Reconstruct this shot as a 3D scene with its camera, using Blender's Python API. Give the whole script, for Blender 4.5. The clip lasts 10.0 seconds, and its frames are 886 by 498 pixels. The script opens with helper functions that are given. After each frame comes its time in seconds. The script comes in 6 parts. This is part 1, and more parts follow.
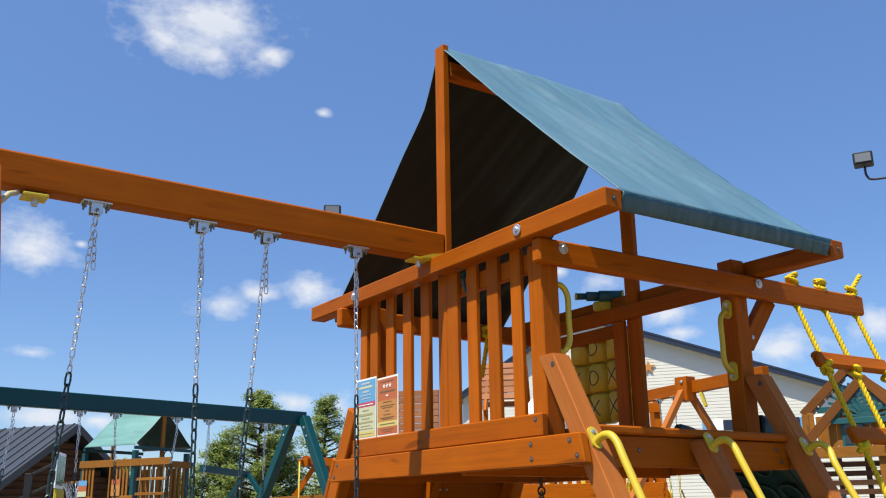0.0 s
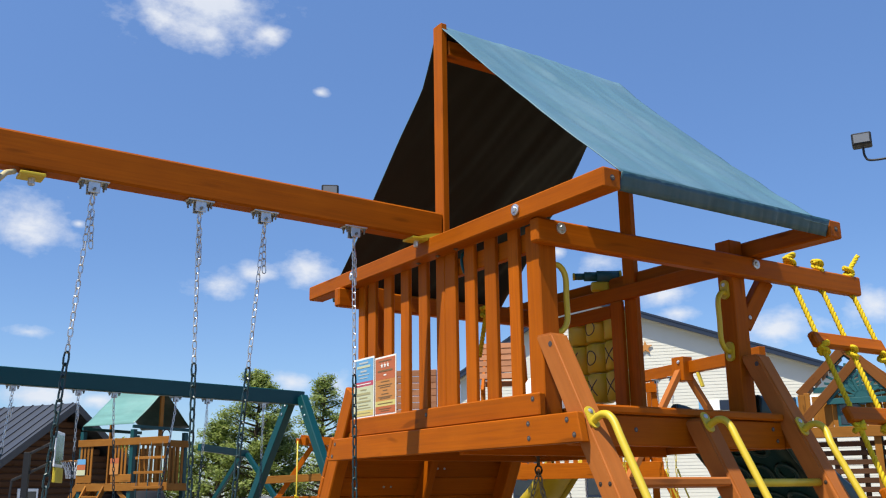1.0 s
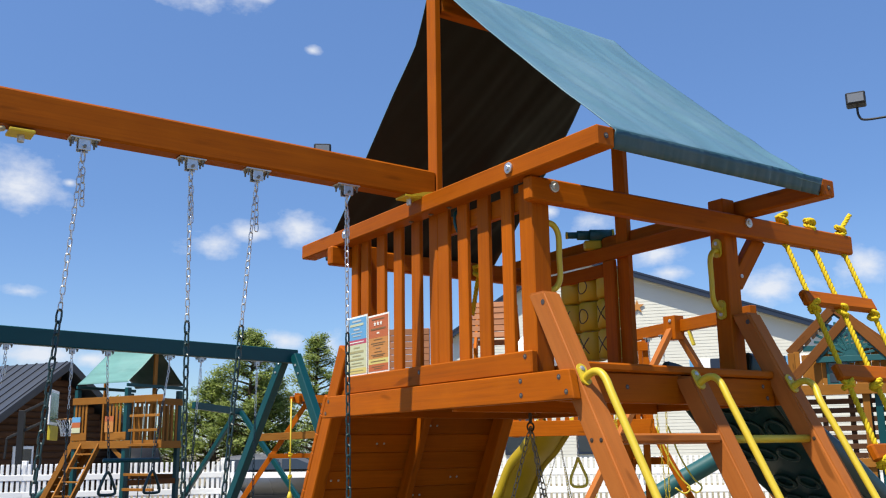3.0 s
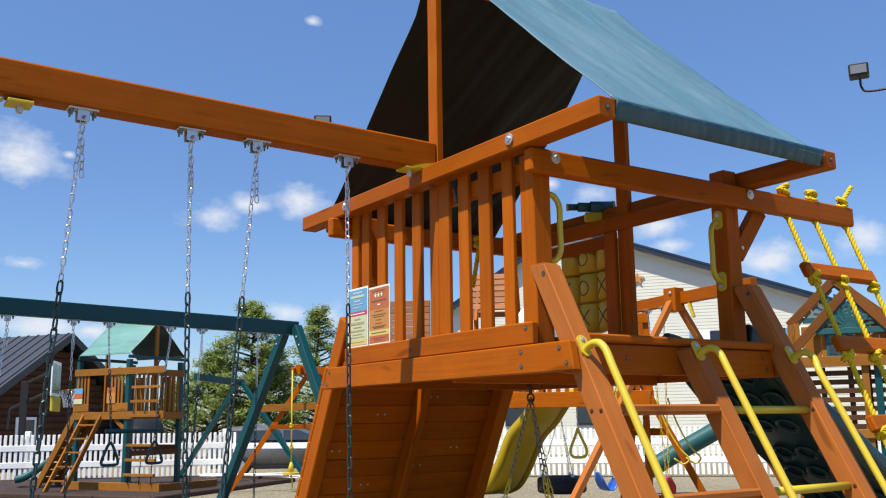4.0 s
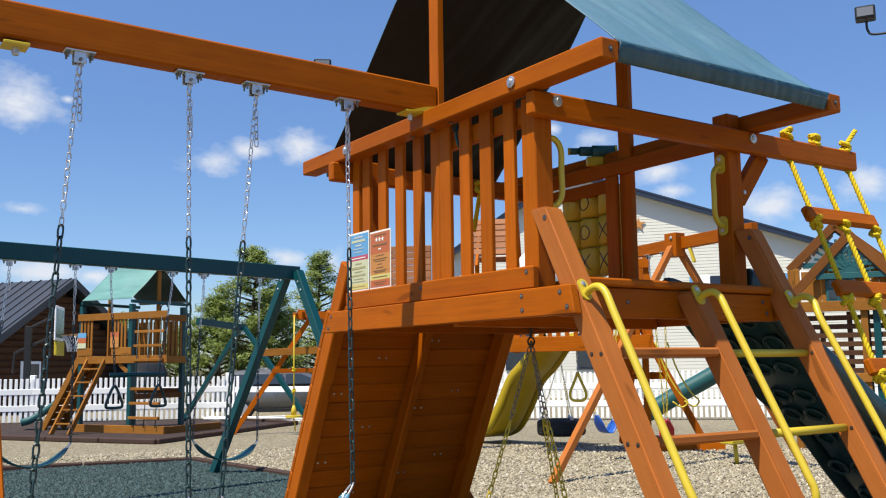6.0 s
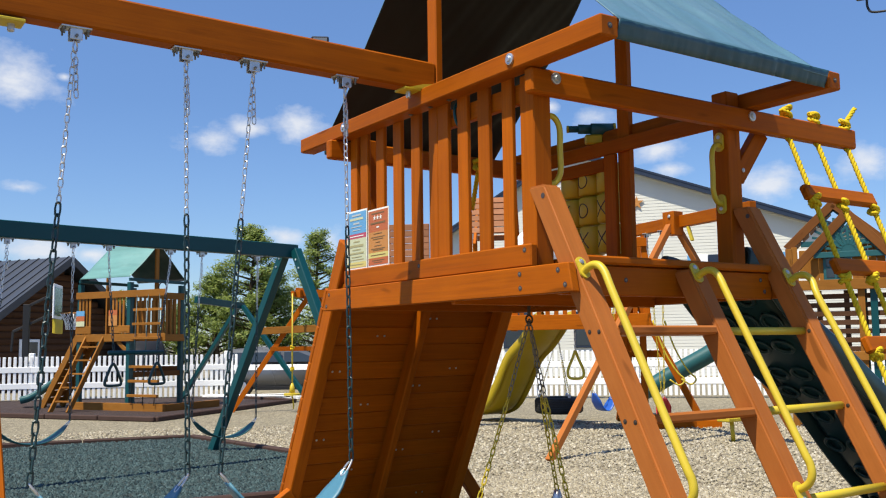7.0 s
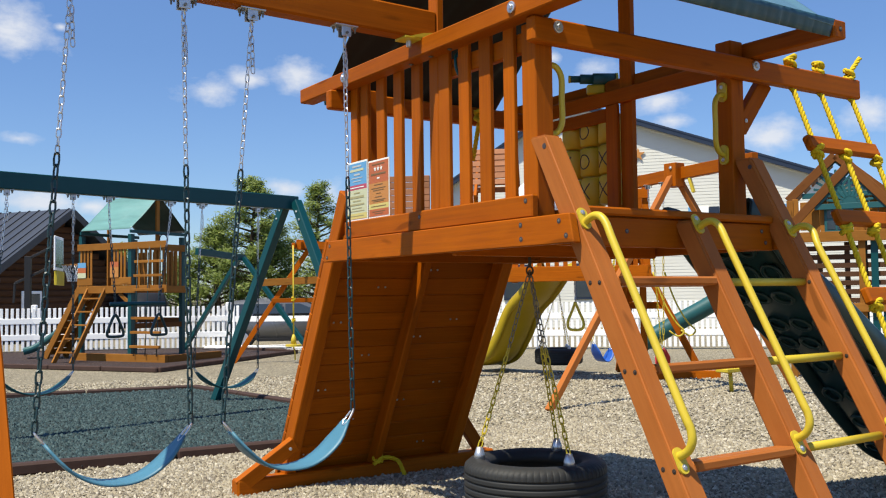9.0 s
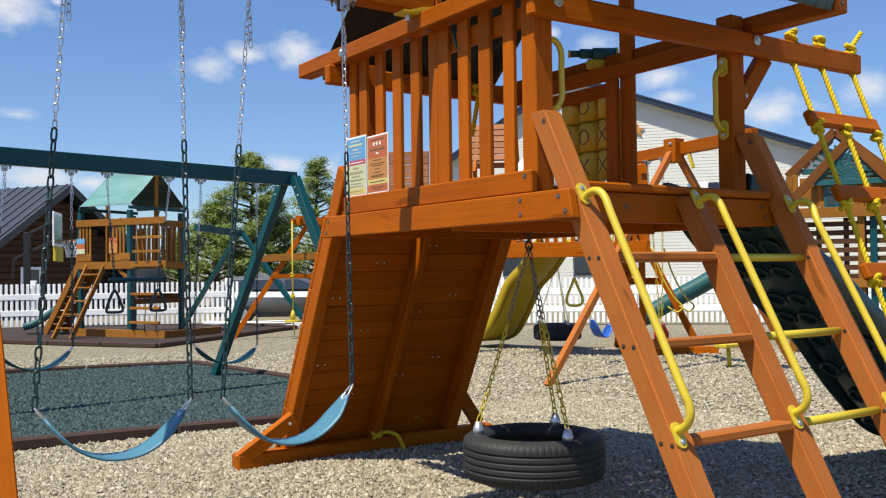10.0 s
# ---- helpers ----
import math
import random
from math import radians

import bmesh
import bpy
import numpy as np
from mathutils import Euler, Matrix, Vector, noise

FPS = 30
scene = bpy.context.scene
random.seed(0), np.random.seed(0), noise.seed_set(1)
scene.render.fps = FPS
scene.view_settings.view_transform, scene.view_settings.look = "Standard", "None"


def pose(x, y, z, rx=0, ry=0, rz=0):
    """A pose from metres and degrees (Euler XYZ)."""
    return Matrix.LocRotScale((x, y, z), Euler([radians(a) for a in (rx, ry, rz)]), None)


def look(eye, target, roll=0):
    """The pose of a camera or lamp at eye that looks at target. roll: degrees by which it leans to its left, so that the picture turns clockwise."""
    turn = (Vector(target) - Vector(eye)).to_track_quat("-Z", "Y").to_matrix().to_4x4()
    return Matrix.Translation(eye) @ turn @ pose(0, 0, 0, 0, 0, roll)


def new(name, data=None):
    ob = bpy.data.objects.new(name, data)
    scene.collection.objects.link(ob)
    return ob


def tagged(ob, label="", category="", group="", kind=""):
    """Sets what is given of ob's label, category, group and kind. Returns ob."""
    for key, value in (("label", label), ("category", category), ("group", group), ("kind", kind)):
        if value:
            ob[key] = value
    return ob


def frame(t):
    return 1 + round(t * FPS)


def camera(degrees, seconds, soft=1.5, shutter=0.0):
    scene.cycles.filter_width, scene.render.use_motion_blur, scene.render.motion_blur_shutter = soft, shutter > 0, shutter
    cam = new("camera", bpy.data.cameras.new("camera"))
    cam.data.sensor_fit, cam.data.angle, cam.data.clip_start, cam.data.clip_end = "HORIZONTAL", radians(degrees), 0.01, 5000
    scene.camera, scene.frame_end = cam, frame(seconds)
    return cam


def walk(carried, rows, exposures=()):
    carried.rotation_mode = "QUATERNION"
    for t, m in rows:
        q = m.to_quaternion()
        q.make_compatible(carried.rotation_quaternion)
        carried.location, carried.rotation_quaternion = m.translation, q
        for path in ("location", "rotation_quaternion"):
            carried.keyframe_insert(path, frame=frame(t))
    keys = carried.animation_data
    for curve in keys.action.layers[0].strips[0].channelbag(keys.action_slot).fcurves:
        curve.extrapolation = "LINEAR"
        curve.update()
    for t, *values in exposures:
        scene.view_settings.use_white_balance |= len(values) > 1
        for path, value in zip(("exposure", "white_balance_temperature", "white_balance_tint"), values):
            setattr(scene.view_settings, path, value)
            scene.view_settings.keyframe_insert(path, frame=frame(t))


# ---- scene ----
cam = camera(50.35, 10.0, 1.15)
# seconds, place, turn about z, tilt, roll
ROWS = [
    (0.0, -2.388, -2.861, 1.202, -33.73, 105.73, -0.84),
    (0.5, -2.387, -2.859, 1.202, -33.74, 105.09, -0.79),
    (1.0, -2.387, -2.858, 1.201, -33.85, 104.53, -0.77),
    (1.5, -2.386, -2.857, 1.200, -34.09, 103.97, -0.78),
    (2.0, -2.385, -2.856, 1.199, -34.26, 103.45, -0.81),
    (2.5, -2.385, -2.855, 1.198, -34.28, 102.80, -0.82),
    (4.0, -2.382, -2.850, 1.195, -34.20, 100.38, -0.78),
    (4.5, -2.381, -2.848, 1.194, -34.14, 99.44, -0.78),
    (5.0, -2.380, -2.846, 1.192, -34.10, 98.59, -0.80),
    (5.5, -2.379, -2.845, 1.191, -34.06, 97.79, -0.79),
    (7.0, -2.377, -2.841, 1.188, -34.20, 95.77, -0.74),
    (7.5, -2.376, -2.839, 1.187, -34.16, 95.07, -0.74),
    (8.0, -2.375, -2.838, 1.186, -34.18, 94.28, -0.69),
    (8.5, -2.375, -2.836, 1.185, -34.17, 93.61, -0.72),
    (9.0, -2.374, -2.835, 1.184, -34.13, 92.86, -0.73),
    (9.5, -2.373, -2.833, 1.183, -34.12, 92.13, -0.70),
    (10.0, -2.372, -2.832, 1.182, -34.17, 91.40, -0.73),
]
walk(cam, [(t, pose(x, y, z, rx, 0, rz) @ pose(0, 0, 0, 0, 0, roll)) for t, x, y, z, rz, rx, roll in ROWS],
     [(0.0, 0.50), (2.5, 0.50), (5.0, 0.48), (7.5, 0.45), (10.0, 0.42)])

# ---- light ----
SUN_WAY = Vector((0.50, 0.11, -1.0)).normalized()
scene.view_settings.exposure = 0.0
sun = new("sun", bpy.data.lights.new("sun", "SUN"))
sun.data.energy, sun.data.angle, sun.data.color = 5.0, radians(0.53), (1.0, 0.93, 0.77)
sun.matrix_world = look((0, 0, 30), Vector((0, 0, 30)) + SUN_WAY)

# clouds: azimuth, height, half width, half height (radians)
CLOUDS = [
    (1.256, 0.494, 0.082, 0.038), (1.240, 0.466, 0.028, 0.018), (1.295, 0.478, 0.030, 0.018), (1.177, 0.472, 0.022, 0.010),
    (1.117, 0.416, 0.008, 0.0045), (1.415, 0.263, 0.042, 0.026), (1.362, 0.266, 0.008, 0.004),
    (1.217, 0.213, 0.028, 0.014), (1.180, 0.226, 0.024, 0.010), (1.126, 0.232, 0.032, 0.018),
    (1.399, 0.157, 0.020, 0.007), (1.383, 0.098, 0.048, 0.011), (1.331, 0.093, 0.018, 0.007),
    (1.140, 0.114, 0.022, 0.010), (1.094, 0.111, 0.016, 0.014), (0.808, 0.234, 0.022, 0.010),
    (0.746, 0.197, 0.027, 0.011), (0.733, 0.177, 0.018, 0.007), (0.638, 0.156, 0.038, 0.016),
    (0.547, 0.171, 0.023, 0.018), (0.856, 0.247, 0.010, 0.007)]


class Nodes:
    """Short hand for node trees."""

    def __init__(self, tree):
        self.tree = tree
        tree.nodes.clear()

    def add(self, kind, **values):
        n = self.tree.nodes.new("ShaderNode" + kind)
        for k, val in values.items():
            if k == "op":
                n.operation = val
            elif k == "blend":
                n.data_type, n.blend_type = "RGBA", val
            elif k == "sky":
                n.sky_type = val
        return n

    def link(self, a, b):
        self.tree.links.new(a, b)

    def math(self, op, a, b=None, c=None):
        n = self.add("Math", op=op)
        for i, val in enumerate((a, b, c)):
            if val is None:
                continue
            if isinstance(val, (int, float)):
                n.inputs[i].default_value = val
            else:
                self.link(val, n.inputs[i])
        return n.outputs[0]

    def noise(self, vec, scale, detail=4.0, rough=0.55):
        n = self.add("TexNoise")
        if vec is not None:
            self.link(vec, n.inputs["Vector"])
        n.inputs["Scale"].default_value, n.inputs["Detail"].default_value, n.inputs["Roughness"].default_value = scale, detail, rough
        return n.outputs[0]

    def ramp(self, fac, stops):
        n = self.add("ValToRGB")
        e = n.color_ramp.elements
        while len(e) < len(stops):
            e.new(0.5)
        for el, (p, c) in zip(e, stops):
            el.position, el.color = p, (*c, 1) if len(c) == 3 else c
        self.link(fac, n.inputs[0])
        return n.outputs[0]

    def mix(self, fac, a, b, blend="MIX"):
        n = self.add("Mix", blend=blend)
        for s, val in ((0, fac), (6, a), (7, b)):
            if isinstance(val, (int, float)):
                n.inputs[s].default_value = val
            elif isinstance(val, tuple):
                n.inputs[s].default_value = (*val, 1)
            else:
                self.link(val, n.inputs[s])
        return n.outputs[2]

    def mapping(self, vec, scale):
        n = self.add("Mapping")
        n.inputs["Scale"].default_value = scale
        self.link(vec, n.inputs["Vector"])
        return n.outputs[0]


def make_world():
    w = bpy.data.worlds.new("sky")
    scene.world = w
    w.use_nodes = True
    n = Nodes(w.node_tree)
    out, bg = n.add("OutputWorld"), n.add("Background")
    sky = n.add("TexSky", sky="NISHITA")
    sky.sun_disc = False
    sky.sun_elevation = math.asin(-SUN_WAY.z)
    sky.sun_rotation = math.atan2(-SUN_WAY.x, -SUN_WAY.y)
    sky.altitude, sky.air_density, sky.dust_density, sky.ozone_density = 200, 1.0, 0.3, 4.0
    tc = n.add("TexCoord").outputs["Generated"]
    norm = n.add("VectorMath", op="NORMALIZE")
    n.link(tc, norm.inputs[0])
    sep = n.add("SeparateXYZ")
    n.link(norm.outputs[0], sep.inputs[0])
    az = n.math("ARCTAN2", sep.outputs[1], sep.outputs[0])
    el = n.math("ARCSINE", sep.outputs[2])
    best = None
    for a, e, hw, hh in CLOUDS:
        dx = n.math("DIVIDE", n.math("SUBTRACT", az, a), hw * 1.25)
        dy = n.math("DIVIDE", n.math("SUBTRACT", el, e), hh * 1.3)
        d = n.math("SQRT", n.math("ADD", n.math("MULTIPLY", dx, dx), n.math("MULTIPLY", dy, dy)))
        m = n.math("SUBTRACT", 1.0, d)
        best = m if best is None else n.math("MAXIMUM", best, m)
    best = n.math("MAXIMUM", best, -1.2)
    puff = n.noise(n.mapping(norm.outputs[0], (1, 1, 1.5)), 26.0, 6.0, 0.58)
    wisp = n.noise(n.mapping(norm.outputs[0], (1, 1, 2.5)), 90.0, 5.0, 0.6)
    dens = n.math("ADD", best, n.math("MULTIPLY", n.math("SUBTRACT", puff, 0.5), 1.9))
    dens = n.math("ADD", dens, n.math("MULTIPLY", n.math("SUBTRACT", wisp, 0.5), 0.32))
    mask = n.ramp(dens, [(0.0, (0, 0, 0)), (0.35, (0.30, 0.30, 0.30)), (0.95, (1, 1, 1))])
    core = n.noise(norm.outputs[0], 22.0, 4.0)
    cloud = n.mix(core, (7.0, 7.7, 9.0), (9.8, 9.8, 9.9))
    haze = n.mix(1.0, sky.outputs[0], (1.10, 1.27, 1.53), "MULTIPLY")
    haze = n.mix(1.0, haze, n.ramp(el, [(0.02, (0.97, 0.93, 0.90)), (0.25, (1.0, 1.0, 1.0)), (0.60, (1.42, 1.38, 1.32))]), "MULTIPLY")
    col = n.mix(n.math("MULTIPLY", mask, 0.90), haze, cloud)
    n.link(col, bg.inputs[0])
    bg.inputs[1].default_value = 0.0695
    n.link(bg.outputs[0], out.inputs[0])


make_world()


# ---- materials ----
def material(name):
    m = bpy.data.materials.new(name)
    m.use_nodes = True
    n = Nodes(m.node_tree)
    out, b = n.add("OutputMaterial"), n.add("BsdfPrincipled")
    n.link(b.outputs[0], out.inputs[0])
    return m, n, b


def bump(n, b, height, strength, dist=0.002):
    k = n.add("Bump")
    k.inputs["Strength"].default_value, k.inputs["Distance"].default_value = strength, dist
    n.link(height, k.inputs["Height"])
    n.link(k.outputs[0], b.inputs["Normal"])


def shade(c, f):
    return tuple(min(1.0, v * f) for v in c)


def wood(name, base, rough=0.5, contrast=0.35):
    """Stained timber with grain along each board (UV in metres)."""
    m, n, b = material(name)
    uv = n.add("TexCoord").outputs["UV"]
    info = n.add("ObjectInfo")
    shift = n.add("VectorMath", op="ADD")
    comb = n.add("CombineXYZ")
    n.link(n.math("MULTIPLY", info.outputs["Random"], 37.0), comb.inputs[0])
    n.link(n.math("MULTIPLY", info.outputs["Random"], 11.0), comb.inputs[1])
    n.link(uv, shift.inputs[0])
    n.link(comb.outputs[0], shift.inputs[1])
    v = shift.outputs[0]
    grain = n.noise(n.mapping(v, (2.0, 60.0, 1)), 1.0, 6.0, 0.65)
    broad = n.noise(n.mapping(v, (1.2, 9.0, 1)), 1.0, 3.0)
    blotch = n.noise(n.mapping(v, (3.0, 5.0, 1)), 1.6, 4.0)
    knot = n.noise(n.mapping(v, (3.2, 14.0, 1)), 1.0, 1.0)
    c = n.mix(n.ramp(grain, [(0.3, (0, 0, 0)), (0.75, (1, 1, 1))]), shade(base, 1 - contrast * 0.55), shade(base, 1 + contrast * 0.35))
    c = n.mix(n.math("MULTIPLY", n.ramp(broad, [(0.35, (0, 0, 0)), (0.7, (1, 1, 1))]), 0.45), c, shade(base, 0.72))
    c = n.mix(n.math("MULTIPLY", n.ramp(blotch, [(0.45, (0, 0, 0)), (0.75, (1, 1, 1))]), 0.35), c, (base[0] * 1.15, base[1] * 1.3, base[2] * 1.5))
    c = n.mix(n.math("MULTIPLY", n.ramp(knot, [(0.68, (0, 0, 0)), (0.75, (1, 1, 1))]), 0.6), c, shade(base, 0.35))
    hsv = n.add("HueSaturation")
    n.link(c, hsv.inputs["Color"])
    n.link(n.math("MULTIPLY_ADD", info.outputs["Random"], 0.28, 0.86), hsv.inputs["Value"])
    n.link(hsv.outputs[0], b.inputs["Base Color"])
    n.link(n.math("MULTIPLY_ADD", grain, 0.25, rough - 0.1), b.inputs["Roughness"])
    b.inputs["Specular IOR Level"].default_value = 0.10
    bump(n, b, grain, 0.35, 0.0015)
    return m


def painted(name, base, rough=0.4, spec=0.5, grime=0.2, scale=6.0, metal=0.0, relief=0.1):
    m, n, b = material(name)
    oc = n.add("TexCoord").outputs["Object"]
    big, fine = n.noise(oc, scale, 4.0), n.noise(oc, scale * 25, 3.0)
    c = n.mix(n.math("MULTIPLY", n.ramp(big, [(0.4, (0, 0, 0)), (0.75, (1, 1, 1))]), grime), base, shade(base, 0.55))
    c = n.mix(n.math("MULTIPLY", fine, grime * 0.5), c, shade(base, 1.2))
    n.link(c, b.inputs["Base Color"])
    n.link(n.math("MULTIPLY_ADD", big, 0.25, rough - 0.1), b.inputs["Roughness"])
    b.inputs["Metallic"].default_value = metal
    b.inputs["Specular IOR Level"].default_value = spec
    bump(n, b, fine, relief, 0.001)
    return m


def fabric(name, base):
    m, n, b = material(name)
    oc = n.add("TexCoord").outputs["Object"]
    streak = n.noise(n.mapping(oc, (9.0, 1.2, 1.2)), 1.0, 5.0)
    weave = n.noise(oc, 260.0, 2.0)
    c = n.mix(n.ramp(streak, [(0.3, (0, 0, 0)), (0.75, (1, 1, 1))]), shade(base, 0.80), shade(base, 1.16))
    worn = n.noise(n.mapping(oc, (2.4, 0.9, 0.9)), 1.0, 6.0, 0.65)
    c = n.mix(n.math("MULTIPLY", n.ramp(worn, [(0.50, (0, 0, 0)), (0.72, (1, 1, 1))]), 0.55), c, tuple(v * 0.9 + 0.09 for v in base))
    n.link(c, b.inputs["Base Color"])
    b.inputs["Roughness"].default_value = 0.38
    b.inputs["Specular IOR Level"].default_value = 0.42
    bump(n, b, weave, 0.15, 0.001)
    return m


def ground_mat(name, cols, scale, rough=0.9, relief=1.0, dist=0.012):
    m, n, b = material(name)
    oc = n.add("TexCoord").outputs["Object"]
    vor = n.add("TexVoronoi")
    vor.inputs["Scale"].default_value = scale
    n.link(oc, vor.inputs["Vector"])
    sep = n.add("SeparateColor")
    n.link(vor.outputs["Color"], sep.inputs[0])
    c = n.ramp(sep.outputs[0], [(i / (len(cols) - 1), k) for i, k in enumerate(cols)])
    # Shade between the stones is painted in, darker away from each cell's middle.
    gap = n.ramp(vor.outputs["Distance"], [(0.25, (1, 1, 1)), (0.75, (0.48, 0.46, 0.43))])
    c = n.mix(1.0, c, gap, "MULTIPLY")
    mid = n.noise(oc, 11.0, 5.0, 0.7)
    c = n.mix(1.0, c, n.ramp(mid, [(0.30, (0.60, 0.59, 0.57)), (0.70, (1.35, 1.33, 1.28))]), "MULTIPLY")
    broad = n.noise(oc, 0.7, 5.0)
    c = n.mix(n.math("MULTIPLY", n.ramp(broad, [(0.35, (0, 0, 0)), (0.7, (1, 1, 1))]), 0.3), c, shade(cols[0], 0.9))
    n.link(c, b.inputs["Base Color"])
    b.inputs["Roughness"].default_value = rough
    inv = n.math("SUBTRACT", 1.0, vor.outputs["Distance"])
    bump(n, b, inv, relief, dist)
    return m


def stone_mat(name):
    m, n, b = material(name)
    geo = n.add("NewGeometry")
    c = n.ramp(geo.outputs["Random Per Island"], [(0.0, (0.05487, 0.04337, 0.02655)), (0.25, (0.2832, 0.239, 0.1522)), (0.5, (0.3805, 0.3363, 0.2319)), (0.75, (0.146, 0.1266, 0.0885)), (1.0, (0.5664, 0.5177, 0.4071))])
    sp = n.noise(n.add("TexCoord").outputs["Object"], 90.0, 3.0)
    c = n.mix(n.math("MULTIPLY", sp, 0.35), c, (0.40, 0.33, 0.25))
    n.link(c, b.inputs["Base Color"])
    b.inputs["Roughness"].default_value = 0.8
    return m


RED = (0.385, 0.09027, 0.00177)
REDWOOD = wood("redwood_stain", RED, 0.5, 0.5)
# Redwood stain, paled so its colour carries part of the legs' sunlit sheen.
PALE_REDWOOD = wood("sheen_redwood_stain", (0.3717, 0.1168, 0.02478), 0.45, 0.25)
HONEY = wood("honey_cedar", (0.2974, 0.1204, 0.02124))
SHINGLE = wood("cedar_shingle", (0.354, 0.1558, 0.07788), 0.7)
LOG = wood("dark_log", (0.09204, 0.0439, 0.02266), 0.7)
YELLOW = painted("yellow_plastic", (0.5522, 0.4106, 0.02478), 0.42, 0.45, 0.15)
YELLOW_DULL = painted("yellow_slide_plastic", (0.4248, 0.2974, 0.00708), 0.4, 0.4, 0.2, 3.0)
PALE_YELLOW = painted("pale_yellow_tube", (0.4956, 0.439, 0.2549), 0.4, 0.5, 0.1)
ROPE = painted("yellow_rope", (0.6018, 0.439, 0.01416), 0.7, 0.2, 0.2, 20.0, 0.0, 0.5)
GREEN = painted("dark_green_plastic", (0.005664, 0.03186, 0.03186), 0.4, 0.5, 0.15, 4.0)
TEAL = painted("teal_beam_paint", (0.003, 0.056, 0.064), 0.35, 0.3, 0.15, 4.0)
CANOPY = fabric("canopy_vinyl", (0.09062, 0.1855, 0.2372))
# Copy of the canopy vinyl, darkened because the hem hangs in shade.
HEM = fabric("shaded_canopy_vinyl", (0.02478, 0.07523, 0.1018))
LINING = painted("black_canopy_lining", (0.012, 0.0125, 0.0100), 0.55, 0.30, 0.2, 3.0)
MINT_LINING = fabric("green_canopy_lining", (0.00708, 0.04248, 0.03186))
MINT = fabric("mint_canopy_vinyl", (0.1283, 0.2743, 0.2478))
BLUE_SEAT = painted("blue_seat", (0.06018, 0.1805, 0.2584), 0.45, 0.4, 0.2, 9.0)
TEAL_SEAT = painted("teal_seat", (0.01416, 0.0885, 0.09558), 0.45, 0.4, 0.2, 9.0)
BRIGHT_BLUE = painted("bright_blue_plastic", (0.02124, 0.09912, 0.4248), 0.4, 0.4)
BRIGHT_RED = painted("red_plastic", (0.3894, 0.02124, 0.02124), 0.4, 0.4)
STEEL = painted("galvanised_steel", (0.62, 0.63, 0.64), 0.4, 0.5, 0.3, 30.0, 0.9)
DULL_STEEL = painted("dull_steel", (0.2124, 0.1982, 0.1699), 0.5, 0.5, 0.4, 30.0, 0.7)
CHAIN_GREEN = painted("green_chain_sleeve", (0.008496, 0.0354, 0.04248), 0.4, 0.5, 0.1)
CHAIN_YELLOW = painted("yellow_chain_sleeve", (0.55, 0.41, 0.022), 0.4, 0.5, 0.1)
RUBBER = painted("tyre_rubber", (0.02549, 0.0262, 0.0262), 0.6, 0.3, 0.3, 8.0, 0.0, 0.3)
BOLT = painted("dull_bolt", (0.06372, 0.04602, 0.0354), 0.5, 0.5, 0.3, 30.0, 0.5)
BLACK = painted("black_metal", (0.01416, 0.01416, 0.01558), 0.5, 0.4)
WHITE = painted("white_vinyl", (0.91, 0.91, 0.90), 0.45, 0.4, 0.04, 2.0)
SIDING = painted("white_siding", (0.6195, 0.6106, 0.5487), 0.6, 0.3, 0.08, 1.0)
NAVY = painted("dark_blue_trim", (0.01416, 0.02478, 0.04956), 0.45, 0.4)
METAL_ROOF = painted("dark_metal_roof", (0.03894, 0.0439, 0.05522), 0.4, 0.5, 0.15, 1.0)
LENS = painted("lamp_lens", (0.16, 0.17, 0.19), 0.3, 0.5, 0.1)
GLASS = painted("window_glass", (0.03, 0.04, 0.05), 0.08, 0.6, 0.0)
TIMBER = painted("brown_edging", (0.0531, 0.02832, 0.02124), 0.75, 0.3, 0.4, 9.0, 0.0, 0.6)
PAPER = painted("paper_white", (0.75, 0.75, 0.70), 0.6, 0.3, 0.05)
P_BLUE = painted("print_blue", (0.1204, 0.3186, 0.5522), 0.4, 0.4, 0.05)
P_RED = painted("print_red", (0.439, 0.1168, 0.0354), 0.4, 0.4, 0.05)
P_ORANGE = painted("print_orange", (0.4814, 0.2053, 0.04956), 0.4, 0.4, 0.05)
P_YELLOW = painted("print_yellow", (0.5664, 0.4814, 0.1558), 0.4, 0.4, 0.05)
P_CREAM = painted("print_cream", (0.5098, 0.5239, 0.3398), 0.4, 0.4, 0.05)
P_BROWN = painted("print_brown", (0.1841, 0.1062, 0.0354), 0.4, 0.4, 0.05)
P_PINK = painted("print_pink", (0.439, 0.0708, 0.1133), 0.4, 0.4, 0.05)
P_PALE = painted("print_pale", (0.439, 0.4673, 0.4673), 0.4, 0.4, 0.05)
P_OLIVE = painted("print_olive", (0.354, 0.3186, 0.1558), 0.4, 0.4, 0.05)
INK = painted("print_ink", (0.06, 0.05, 0.05), 0.5, 0.3, 0.0)
BARK = painted("bark", (0.0708, 0.0531, 0.0354), 0.9, 0.2, 0.5, 12.0, 0.0, 0.8)
CAR_PAINT = painted("car_silver", (0.15, 0.155, 0.165), 0.25, 0.6, 0.05, 1.0, 0.5)
GRAVEL = ground_mat("pea_gravel", [(0.1237, 0.101, 0.05862), (0.3582, 0.3159, 0.215), (0.241, 0.2084, 0.1368), (0.482, 0.4331, 0.3257), (0.2997, 0.2638, 0.1791)], 40.0, 0.85, 0.6, 0.014)
RUBBER_MULCH = ground_mat("green_rubber_mulch", [(0.005664, 0.01841, 0.01912), (0.02407, 0.05522, 0.05664), (0.01133, 0.03257, 0.03398), (0.04248, 0.07646, 0.07788)], 34.0, 0.85, 1.0, 0.03)
